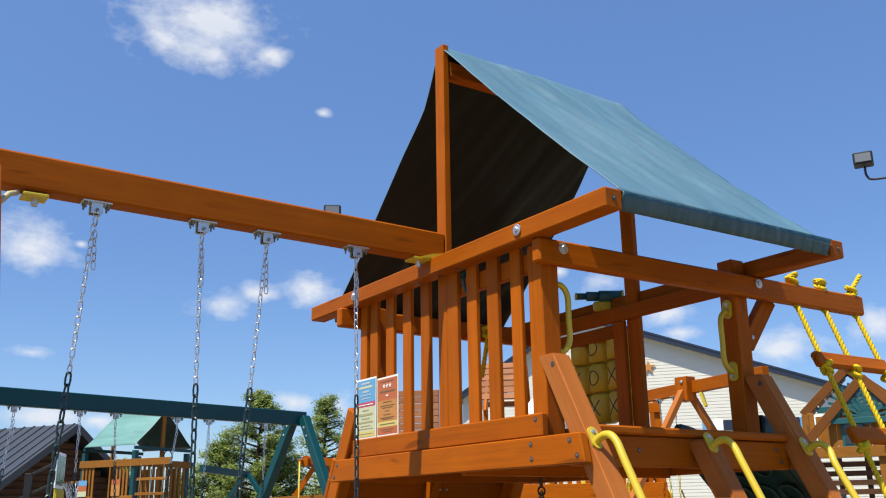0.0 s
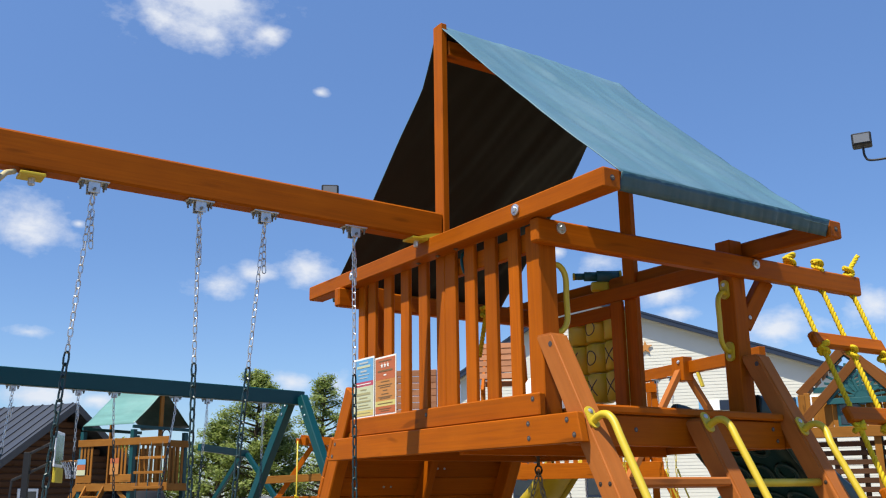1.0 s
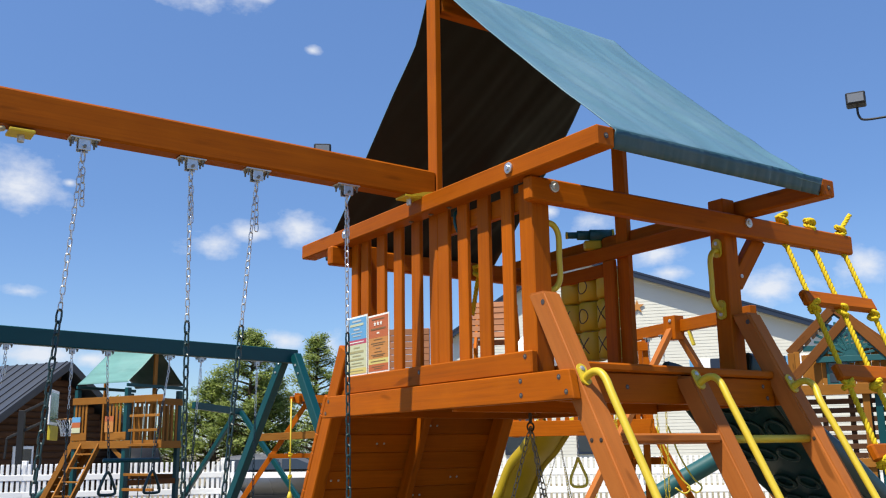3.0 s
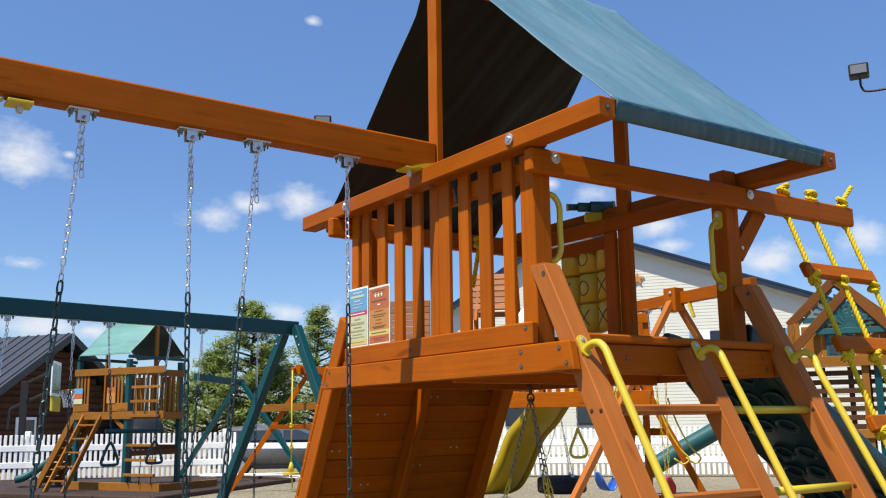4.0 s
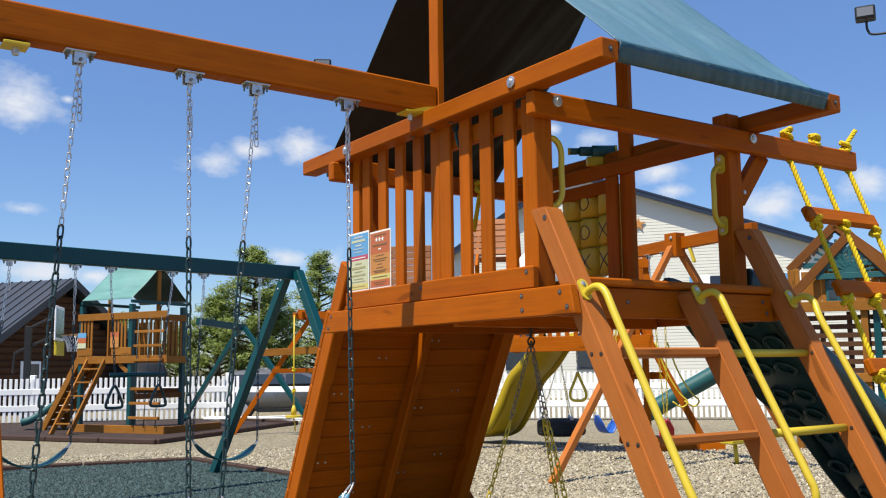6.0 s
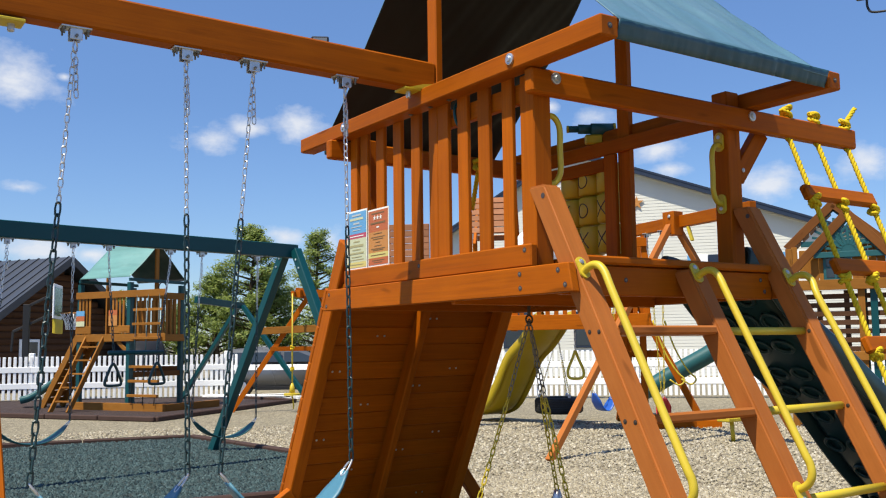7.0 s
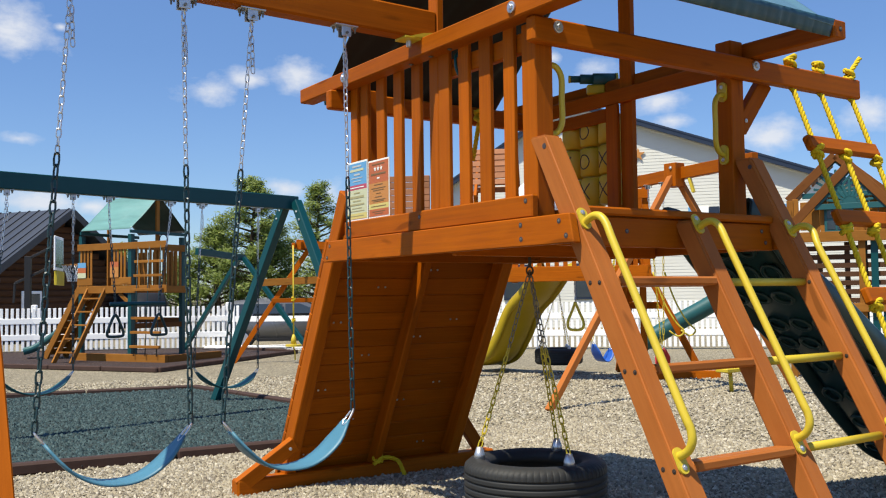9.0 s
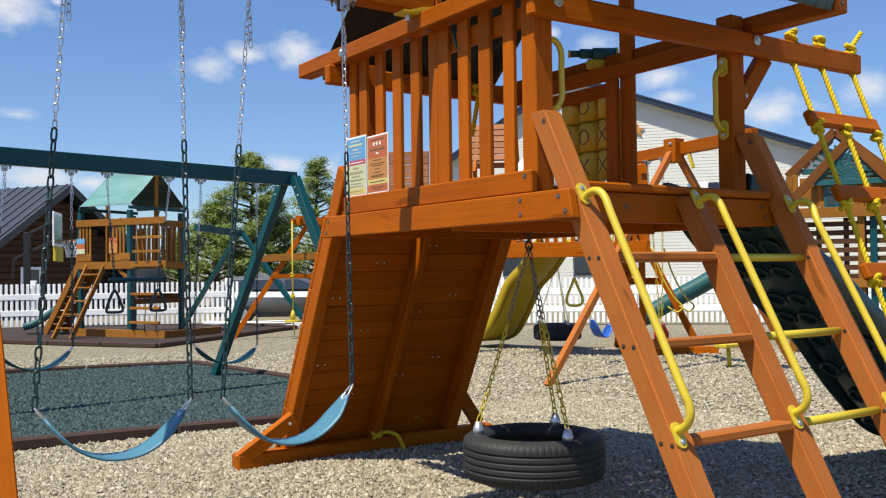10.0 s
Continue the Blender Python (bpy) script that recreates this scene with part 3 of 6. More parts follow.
# planks and floor frame of the swing side
one_span("guard_plank", tower, (-0.038, -0.008, 1.486), (-0.002, 1.530, 1.577), REDWOOD, 0.006)
bolts(tower, [(-0.0385, y, z) for y, z in ((0.030, 1.553), (0.80, 1.548))], (-1, 0, 0), 0.0062, 0.0022)
bm = bmesh.new()
plate(bm, [(-0.075, -0.262, 1.482), (-0.075, 1.645, 1.482), (-0.075, 1.706, 1.372), (-0.075, -0.285, 1.372)], (0.037, 0, 0))
bmesh.ops.bevel(bm, geom=bm.edges[:], offset=0.004, segments=1, affect="EDGES")
uvl = bm.loops.layers.uv.verify()
for f in bm.faces:
    for lp in f.loops:
        lp[uvl].uv = (lp.vert.co.y, lp.vert.co.z + lp.vert.co.x)
part("fascia", bm, REDWOOD, tower)
bolts(tower, [(-0.0755, y, z) for y, z in ((0.018, 1.455), (0.016, 1.400), (-0.207, 1.456), (-0.245, 1.400), (1.625, 1.455), (1.655, 1.395))], (-1, 0, 0), 0.0062, 0.0022)
one_span("joist", tower, (-0.030, 0.520, 1.360), (1.208, 0.557, 1.482), REDWOOD)
one_span("joist", tower, (1.212, -0.262, 1.372), (1.250, 1.70, 1.482), REDWOOD)
one_span("rim_joist", tower, (-0.036, -0.180, 1.368), (1.208, -0.143, 1.484), REDWOOD)
one_span("deck_board", tower, (0.075, -0.205, 1.487), (1.184, -0.080, 1.520), REDWOOD, 0.008)
bolts(tower, [(x, -0.1805, z) for x, z in ((1.13, 1.452), (1.155, 1.402), (0.30, 1.43))], (0, -1, 0), 0.0058, 0.0025)
one_span("joist", tower, (-0.030, 1.535, 1.372), (1.210, 1.572, 1.482), REDWOOD)
one_span("joist", tower, (0.46, 0.560, 1.425), (0.52, 1.53, 1.482), REDWOOD)
y = -0.075
while y < 1.44:
    one_span("deck_board", tower, (0.093 if y < 0.12 else 0.0, y, 1.485), (1.174 if y < 0.12 else 1.262, y + 0.136, 1.520), REDWOOD, 0.006)
    y += 0.1405

# Unseen boards added to stop sun leaking past the deck end.
one_span("deck_board", tower, (0.117, 1.4705, 1.485), (1.174, 1.572, 1.520), REDWOOD, 0.006)
one_span("deck_board", tower, (0.026, 1.576, 1.485), (1.21, 1.755, 1.520), REDWOOD, 0.006)

# far side: rails, board wall and back slats
one_span("back_rail", tower, (1.221, 0.091, 2.205), (1.241, 1.44, 2.285), REDWOOD)
one_span("back_rail", tower, (1.221, 0.876, 2.118), (1.242, 1.44, 2.192), REDWOOD)
one_span("back_rail", tower, (1.385, 0.70, 1.50), (1.410, 1.44, 1.60), REDWOOD)
one_span("panel_stile", tower, (1.215, 0.784, 1.50), (1.240, 0.872, 2.203), REDWOOD)


# tic tac toe cylinders on the far side
panel = thing("tic_tac_toe_panel", (1.297, 1.016, 1.60), "yellow tic tac toe panel of turning blocks with black marks", "game panel")
MARKS = {(0, 2): "X", (0, 1): "X", (1, 1): "O", (1, 2): "X", (1, 0): "X", (2, 1): "O", (2, 0): ""}
for row in range(3):
    for col in range(3):
        y, z = 0.192 - col * 0.148, 0.155 + row * 0.168
        bm = bmesh.new()
        prof = [(0.0, 0.0), (0.062, 0.001), (0.072, 0.008), (0.072, 0.150), (0.062, 0.159), (0.0, 0.160)]
        pts = [V3(0, y, z - 0.080 + h) for _, h in prof]
        tube(bm, pts, [max(r, 0.004) for r, _ in prof], 20)
        b = part("block", bm, YELLOW, panel, "", True)
        k = MARKS.get((row, col), "")
        if k == "O":
            bm = bmesh.new()
            ring = [V3(0, y + 0.034 * math.cos(t), z + 0.04 * math.sin(t)) for t in (q * math.pi / 12 for q in range(24))]
            ring = [V3(-math.sqrt(0.072 ** 2 - (p.y - y) ** 2) - 0.0005, p.y, p.z) for p in ring]
            tube(bm, ring, 0.0032, 5, True)
            part("mark", bm, INK, b)
        elif k == "X":
            for s in (-1, 1):
                bm = bmesh.new()
                tube(bm, [V3(-math.sqrt(0.072 ** 2 - (q * 0.034) ** 2) - 0.0005, y + q * 0.034, z + s * q * 0.045) for q in (-1, -0.5, 0, 0.5, 1)], 0.0032, 5)
                part("mark", bm, INK, b)
for col in range(3):
    y = 0.192 - col * 0.148
    one_tube("axle", panel, [(0, y, -0.07), (0, y, 0.60)], 0.006, STEEL)

# telescope on the far rail
scope = thing("telescope", (1.222, 0.97, 2.286), "dark green toy telescope with yellow rims on a yellow mount", "telescope", "", 55)
one_span("mount", scope, (-0.020, -0.065, 0.0), (0.020, 0.035, 0.055), YELLOW, 0.008)
one_tube("barrel", scope, [(0, 0.00, 0.086), (0, -0.125, 0.084)], 0.034, TEAL_SEAT, 16)
one_tube("barrel", scope, [(0, 0.07, 0.088), (0, -0.002, 0.086)], 0.027, TEAL_SEAT, 16)
one_tube("eyepiece", scope, [(0, 0.125, 0.088), (0, 0.068, 0.088)], 0.019, TEAL_SEAT, 16)
one_tube("rim", scope, [(0, -0.123, 0.084), (0, -0.136, 0.084)], 0.036, YELLOW, 16)
one_tube("rim", scope, [(0, 0.124, 0.088), (0, 0.134, 0.088)], 0.021, YELLOW, 16)


# grab handles
def grab_handle(at, away, label):
    """A bent yellow bar on two flanges; at is its foot, away the way that it stands out."""
    h = thing("grab_handle", at, label, "handle", "grab handles")
    a = Vector(away)
    one_tube("bar", h, spline([V3(0, 0, 0), a * 0.6 + V3(0, 0, 0.006), a + V3(0, 0, 0.05), a + V3(0, 0, 0.14), a + V3(0, 0, 0.23), a * 0.6 + V3(0, 0, 0.274), V3(0, 0, 0.28)], 6), 0.0125, YELLOW, 10)
    return h


h = grab_handle((0.086, 0.03, 1.828), (0.056, -0.02, 0), "yellow metal grab handle on the corner post")
one_span("flange", h, (-0.001, -0.02, -0.05), (0.008, 0.02, 0.02), YELLOW)
one_span("flange", h, (-0.001, -0.02, 0.26), (0.008, 0.02, 0.33), YELLOW)
h = grab_handle((1.176, 0.045, 1.825), (-0.078, -0.014, 0), "yellow metal grab handle on the far ladder post")
for z in (-0.045, 0.25):
    bm = bmesh.new()
    rim = [V3(-0.001, 0.024 * math.cos(t), z + 0.045 + 0.024 * math.sin(t) + (0.022 if math.sin(t) >= 0 else -0.022)) for t in (2 * math.pi * k / 20 for k in range(20))]
    plate(bm, rim, (-0.011, 0, 0))
    f = part("flange", bm, YELLOW, h)
    bolts(f, [(-0.012, 0, z + (0.022 if z < 0 else 0.068))], (-1, 0, 0), 0.0092, 0.004)

# ---- ladder ----
def grain_uv(bm, along, across):
    uvl = bm.loops.layers.uv.verify()
    for f in bm.faces:
        for lp in f.loops:
            lp[uvl].uv = (lp.vert.co.dot(along), lp.vert.co.dot(across) + lp.vert.co.x)


ladder = thing("ladder", (0.6, -0.6, 0), "orange wooden ladder with yellow handrails leaning on the tower", "ladder")
LD = Vector((0, -0.52, -1.0)).normalized()
LN = Vector((0, -1.0, 0.52)).normalized()


def leg_mid(x, z):
    return V3(x - 0.6, -0.037 - 0.53 * (1.80 - z) + 0.6, z)


LEGS = [(-0.013, 1.80), (0.604, 1.478), (1.208, 1.80)]
for x, ztop in LEGS:
    bm = bmesh.new()
    a, b, hw = leg_mid(x - 0.021, ztop), leg_mid(x - 0.021, 0.0), V3(0, 0.050, 0)
    plate(bm, [a + hw, a - hw, b - hw, b + hw], (0.089, 0, 0))
    bmesh.ops.bevel(bm, geom=bm.edges[:], offset=0.010, segments=3, affect="EDGES")
    grain_uv(bm, -LD, LN)
    leg = part("leg", bm, PALE_REDWOOD, ladder)
    if ztop > 1.6:
        bm = bmesh.new()
        disc(bm, leg_mid(x - 0.0215, 1.745) + LN * 0.020, (-1, 0, 0), 0.011, 0.001, 14)
        part("hole", bm, INK, leg)
    for z in (1.225, 0.917, 0.607, 0.30):
        for q in (-0.030, 0.018):
            bm = bmesh.new()
            disc(bm, leg_mid(x - 0.021, z) + V3(0, q, 0), (-1, 0, 0), 0.0085, 0.0012, 12)
            disc(bm, leg_mid(x - 0.021, z) + V3(0, q, 0), (-1, 0, 0), 0.0050, 0.0030, 6)
            part("bolt", bm, BOLT, leg)
    # handrail: its flanges on the front face of the leg, the bar bent outwards from them
    P = lambda z, q: leg_mid(x - (0.018 if x > 1 else 0), z) - V3(0, 0.016, 0) + LN * (0.065 + q)
    F = lambda z, out: leg_mid(x + 0.004 - (0.002 if x > 1 else 0), z) + LN * (0.0445 + out)
    G = lambda z, h, d: F(z, h) + LD * d
    rail = one_tube("handrail", ladder, spline([G(1.425, 0.002, 0), G(1.425, 0.028, -0.002), G(1.425, 0.058, 0.004), G(1.425, 0.082, 0.024), G(1.425, 0.093, 0.060), P(1.32, 0.060), P(1.2, 0.060), P(0.9, 0.060), P(0.735, 0.060), G(0.632, 0.092, -0.058), G(0.632, 0.080, -0.024), G(0.632, 0.056, -0.004), G(0.632, 0.028, 0.002), G(0.632, 0.002, 0)], 6), 0.0145, YELLOW, 12)
    for z, up in ((1.440, 1), (0.618, -1)):
        bm = bmesh.new()
        rim = []
        for k in range(24):
            t = 2 * math.pi * k / 24
            end = 0.022 if math.sin(t) >= 0 else -0.022
            rim.append(F(z, 0.0) + V3(0.023 * math.cos(t), 0, 0) + LD * (0.023 * math.sin(t) + end))
        plate(bm, rim, LN * 0.007)
        f = part("flange", bm, YELLOW, rail)
        bm = bmesh.new()
        disc(bm, F(z, 0.007) - LD * 0.024 * up, LN, 0.010, 0.004, 12)
        disc(bm, F(z, 0.007) - LD * 0.024 * up, LN, 0.006, 0.007, 6)
        part("bolt", bm, STEEL, f)
for z in (1.225, 0.917, 0.607, 0.30):
    a, b = leg_mid(0.056, z) + LN * 0.006, leg_mid(0.582, z) + LN * 0.006
    one_beam("rung", ladder, a, b, 0.085, 0.034, PALE_REDWOOD, (0, 0.08, 1), 0.012)
    one_tube("metal_rung", ladder, [leg_mid(0.673, z), leg_mid(1.186, z)], 0.0165, YELLOW, 12)

# ---- climbing wall on the far end ----
wall = thing("climbing_wall", (0.6, 2.2, 0), "orange wooden climbing wall sloping down from the tower deck", "climbing wall")
CN = Vector((0, 1.0, 0.503)).normalized()


def cl(x, z, off=0.0):
    return V3(x - 0.6, 1.779 + 0.503 * (1.363 - z) - 2.2, z) + CN * off


for x, w in ((0.036, 0.072), (0.618, 0.048), (1.210, 0.080)):
    one_beam("stringer", wall, cl(x, 1.43 if w < 0.06 else 1.73, 0.0 if w < 0.06 else 0.020), cl(x, 0.13, 0.0 if w < 0.06 else 0.020), w, 0.10 if w > 0.05 else 0.09, REDWOOD, CN, 0.006)
z, k = 1.46, 0
while z > 0.13:
    one_beam("climbing_board", wall, cl(0.0, z - 0.05, 0.088), cl(1.250, z - 0.05, 0.088), 0.111, 0.034, REDWOOD, CN, 0.005)
    for x in ((0.15, 0.965), (0.725,), (0.39,), ())[k % 4]:
        for q in (0, 0.047):
            bm = bmesh.new()
            disc(bm, cl(x + q, z - 0.05, 0.071), -CN, 0.0065, 0.004, 8)
            part("bolt", bm, STEEL, wall)
    z -= 0.1005
    k += 1
foot = one_span("foot_beam", wall, (-0.905, 0.135, 0.030), (0.93, 0.235, 0.145), REDWOOD, 0.010)
one_beam("foot_brace", wall, (-0.885, 0.172, 0.105), (-0.575, 0.080, 0.335), 0.055, 0.085, REDWOOD, (-1, 0, 1))
one_beam("foot_brace", wall, (0.84, 0.185, 0.15), (0.66, 0.13, 0.36), 0.045, 0.085, REDWOOD, (1, 0, 1))
bolts(wall, [(-0.61, 0.065, 0.305)], (-0.2, -1, 0), 0.010, 0.005)

knot_rope = thing("climbing_rope", (0.62, 2.34, 0.14), "yellow knotted climbing rope end lying over the foot beam", "rope")
bm = bmesh.new()
knot(bm, (0.0, 0.0, 0.03), 0.026, 3)
rope(bm, spline([(0.02, 0, 0.03), (0.07, -0.02, 0.035), (0.12, -0.05, 0.01), (0.14, -0.075, -0.05), (0.15, -0.085, -0.085)], 6), 0.014)
part("rope", bm, ROPE, knot_rope, "", True)
tz = thing("knotted_rope", (0.10, 1.50, 1.98), "yellow rope knotted round the back beam", "rope")
bm = bmesh.new()
knot(bm, (0.72, -0.03, 0.22), 0.035, 1)
rope(bm, line((0.72, -0.01, 0.20), (0.70, 0.03, -0.02), 20), 0.014)
part("rope", bm, ROPE, tz, "", True)


# ---- slide ----
def slide_mesh(pts, width, rim, thick=0.014):
    """A chute along a line (x, z), with raised rims, hollow underneath."""
    bm = bmesh.new()
    path = spline([V3(x, 0, z) for x, z in pts], 8)
    sec = [(-width / 2 - 0.035, -0.03), (-width / 2 - 0.035, rim - 0.02), (-width / 2 - 0.015, rim), (-width / 2 + 0.015, rim), (-width / 2 + 0.04, 0.02), (-width / 2 + 0.08, 0.0), (width / 2 - 0.08, 0.0), (width / 2 - 0.04, 0.02), (width / 2 - 0.015, rim), (width / 2 + 0.015, rim), (width / 2 + 0.035, rim - 0.02), (width / 2 + 0.035, -0.03)]
    rows = []
    for i, p in enumerate(path):
        d = (path[min(i + 1, len(path) - 1)] - path[max(i - 1, 0)]).normalized()
        n = Vector((-d.z, 0, d.x))
        rows.append([bm.verts.new(p + V3(0, y, 0) + n * h) for y, h in sec])
    for a, b in zip(rows, rows[1:]):
        for j in range(len(sec) - 1):
            bm.faces.new((a[j], b[j], b[j + 1], a[j + 1]))
    return bm, path


def slide(at, rz, pts, width, rim, mat, label, cells=0):
    s = thing("slide", at, label, "slide", "", rz)
    bm, path = slide_mesh(pts, width, rim)
    ob = part("chute", bm, mat, s, "", True)
    k = ob.modifiers.new("thickness", "SOLIDIFY")
    k.thickness, k.offset = 0.016, -1
    for i in range(cells):
        t = (i + 0.7) / cells
        q = path[int(t * (len(path) - 2))]
        d = (path[int(t * (len(path) - 2)) + 1] - q).normalized()
        n = Vector((d.z, 0, -d.x))
        for y in (-width * 0.28, 0.0, width * 0.28):
            bm = bmesh.new()
            c = q + V3(0, y + (0.03 if i % 2 else -0.03), 0) + n * 0.022
            e = Vector((0, 1, 0))
            ring = [c + d * (0.055 * math.cos(t2)) + e * (0.05 * math.sin(t2)) for t2 in (w * math.pi / 8 for w in range(16))]
            tube(bm, ring, 0.012, 6, True)
            part("cup_rim", bm, mat, s, "", True)
    return s


slide((1.30, 0.28, 0), 0, [(-0.02, 1.50), (0.10, 1.47), (0.25, 1.34), (0.40, 1.21), (0.66, 1.06), (0.85, 0.94), (1.09, 0.78), (1.30, 0.58), (1.48, 0.42), (1.75, 0.22), (2.0, 0.13), (2.3, 0.10)], 0.50, 0.13, GREEN, "dark green plastic slide with a cupped underside", 12)

# ---- swing beam and its end frame ----
swing_frame = thing("swing_frame", (-2.0, YM, 0), "orange wooden swing beam with an end frame", "swing set")
bm = bmesh.new()
beam(bm, (-0.12, 0.01, 2.450), (2.003, 0.01, 2.419), 0.090, 0.137, c=0.009)
sb = part("swing_beam", bm, REDWOOD, swing_frame)
for s in (-1, 1):
    one_beam("frame_leg", swing_frame, (0.012, 0.01 + s * 0.090, 2.40), (-0.025, 0.01 + s * 1.70, 0.0), 0.085, 0.085, REDWOOD, (1, 0, 0))
one_beam("cross_bar", swing_frame, (-0.09, -0.95, 1.02), (-0.09, 0.97, 1.02), 0.04, 0.09, REDWOOD)


def bracket(parent, at):
    bm = bmesh.new()
    span(bm, (at[0] - 0.028, at[1] - 0.045, at[2] - 0.014), (at[0] + 0.062, at[1] + 0.045, at[2] - 0.002), 0.003)
    b = part("beam_bracket", bm, YELLOW, parent)
    bm = bmesh.new()
    disc(bm, (at[0] + 0.02, at[1], at[2] - 0.012), (0, 0, -1), 0.013, 0.03, 8)
    part("bolt", bm, STEEL, b)
    return b


b = bracket(swing_frame, (0.175, 0.01, 2.368))
one_tube("brace_rod", swing_frame, [(0.13, -0.02, 2.360), (0.10, -0.035, 2.345), (0.015, -0.125, 2.225)], 0.011, PALE_YELLOW, 8, False, "pale yellow brace rod")
bm = bmesh.new()
plate(bm, [(1.86, -0.040, 2.353), (1.995, -0.040, 2.352), (1.995, -0.040, 2.385), (1.93, -0.040, 2.375)], (0, 0.005, 0))
bmesh.ops.translate(bm, vec=(0, -0.001, 0), verts=bm.verts)
part("beam_bracket", bm, YELLOW, swing_frame)
bracket(swing_frame, (1.86, 0.01, 2.357))


# ---- swings ----
def hanger(parent, at, mat=STEEL):
    """A swing hanger: base plate with bolt tips, fork and pin."""
    x, y, z = at
    bm = bmesh.new()
    span(bm, (x - 0.055, y - 0.028, z - 0.007), (x + 0.055, y + 0.028, z), 0.002)
    h = part("hanger", bm, mat, parent)
    for s in (-1, 1):
        bm = bmesh.new()
        span(bm, (x - 0.022, y + s * 0.018 - 0.003, z - 0.050), (x + 0.022, y + s * 0.018 + 0.003, z - 0.006), 0.002)
        part("fork", bm, mat, h)
        for q in (-1, 1):
            bm = bmesh.new()
            disc(bm, (x + s * 0.043, y + q * 0.017, z - 0.007), (0, 0, -1), 0.0075, 0.010, 6)
            disc(bm, (x + s * 0.043, y + q * 0.017, z - 0.016), (0, 0, -1), 0.004, 0.016, 8)
            part("bolt", bm, DULL_STEEL, h)
    bm = bmesh.new()
    tube(bm, [(x, y - 0.03, z - 0.036), (x, y + 0.03, z - 0.036)], 0.006, 8)
    part("pin", bm, DULL_STEEL, h)
    bm = bmesh.new()
    tube(bm, [(x, y - 0.013, z - 0.036), (x, y + 0.013, z - 0.036)], 0.013, 12)
    part("roller", bm, BLACK, h)
    return h


def snap_hook(parent, a, b):
    bm = bmesh.new()
    a, b = Vector(a), Vector(b)
    d = (b - a).normalized()
    s = d.orthogonal().normalized()
    m, L = (a + b) / 2, (b - a).length / 2
    tube(bm, [m + s * (0.012 * math.cos(t)) * (1.2 if math.sin(t) > 0 else 0.8) + d * (L * math.sin(t)) for t in (q * math.pi / 8 for q in range(16))], 0.0035, 6, True)
    return part("snap_hook", bm, STEEL, parent)


def belt_seat(p, q, sag, width, mat, parent, label=""):
    """A flexible belt seat between two chain ends, wide in the middle, narrow at its tips."""
    p, q = Vector(p), Vector(q)
    d = q - p
    side = Vector((-d.y, d.x, 0)).normalized()
    bm = bmesh.new()
    rows, n = [], 24
    for i in range(n + 1):
        t = i / n
        u = 2 * t - 1
        c = p.lerp(q, t) - V3(0, 0, sag * (1 - abs(u) ** 2.3))
        w = width / 2 * (1 if abs(u) < 0.78 else 1 - 0.62 * ((abs(u) - 0.78) / 0.22))
        rows.append([bm.verts.new(c + side * (w * s) + V3(0, 0, -0.004 * (1 - s * s))) for s in (-1, -0.5, 0, 0.5, 1)])
    for a, b in zip(rows, rows[1:]):
        for j in range(4):
            bm.faces.new((a[j], b[j], b[j + 1], a[j + 1]))
    ob = part("seat", bm, mat, parent, label, True)
    k = ob.modifiers.new("thickness", "SOLIDIFY")
    k.thickness, k.offset = 0.009, 0
    return ob


def belt_swing(tops, ends, split, sag, seat_mat, sleeve_mat, label, group, width=0.135, pitch=0.030):
    s = thing("belt_swing", (*((Vector(tops[0]) + Vector(tops[1])) / 2).xy, 0), label, "swing", group)
    o = Vector(s.matrix_basis.translation)
    loc = [Vector(k) - o for k in tops], [Vector(k) - o for k in ends]
    for a, b in zip(*loc):
        hanger(s, a)
        hook = a - V3(0, 0, 0.036)
        snap_hook(s, hook, hook - V3(0, 0, 0.06))
        st = hook + (b - hook).normalized() * 0.055
        out = (b - (loc[1][0] + loc[1][1]) / 2).normalized()
        lean = (out * 0.62 + V3(0, 0, 0.78)).normalized()
        e = b + lean * 0.048
        mid = st.lerp(e, split)
        bm = bmesh.new()
        chain(bm, st, mid, pitch)
        part("chain", bm, STEEL, s, "bare steel chain")
        bm = bmesh.new()
        chain(bm, mid, e, pitch * 1.45, 0.0042, 0.0145)
        part("chain", bm, sleeve_mat, s, "coated lower chain")
        # short loose tail of links beside the hook
        bm = bmesh.new()
        chain(bm, st + V3(0.008, 0.006, -0.02), st + V3(0.014, 0.010, -0.17), pitch)
        part("chain_tail", bm, STEEL, s)
        bm = bmesh.new()
        flat = Vector((-out.y, out.x, 0)).normalized()
        ring = [b + lean * (0.012 + 0.040 * math.sin(t)) + flat * (0.017 * math.cos(t) * (1 - 0.35 * math.sin(t))) for t in (q * math.pi / 7 for q in range(14))]
        tube(bm, ring, 0.0042, 6, True)
        part("shackle", bm, STEEL, s)
    belt_seat(loc[1][0], loc[1][1], sag, width, seat_mat, s)
    return s


belt_swing([(-1.586, YM, 2.376), (-1.166, YM, 2.366)], [(-1.668, YM, 0.682), (-1.166, YM, 0.668)], 0.365, 0.158, BLUE_SEAT, CHAIN_GREEN, "light blue belt swing on chains with dark lower links", "swings of the tower")
belt_swing([(-0.884, YM, 2.363), (-0.456, YM, 2.360)], [(-0.977, YM, 0.663), (-0.459, YM, 0.667)], 0.365, 0.169, BLUE_SEAT, CHAIN_GREEN, "light blue belt swing on chains beside the climbing wall", "swings of the tower")

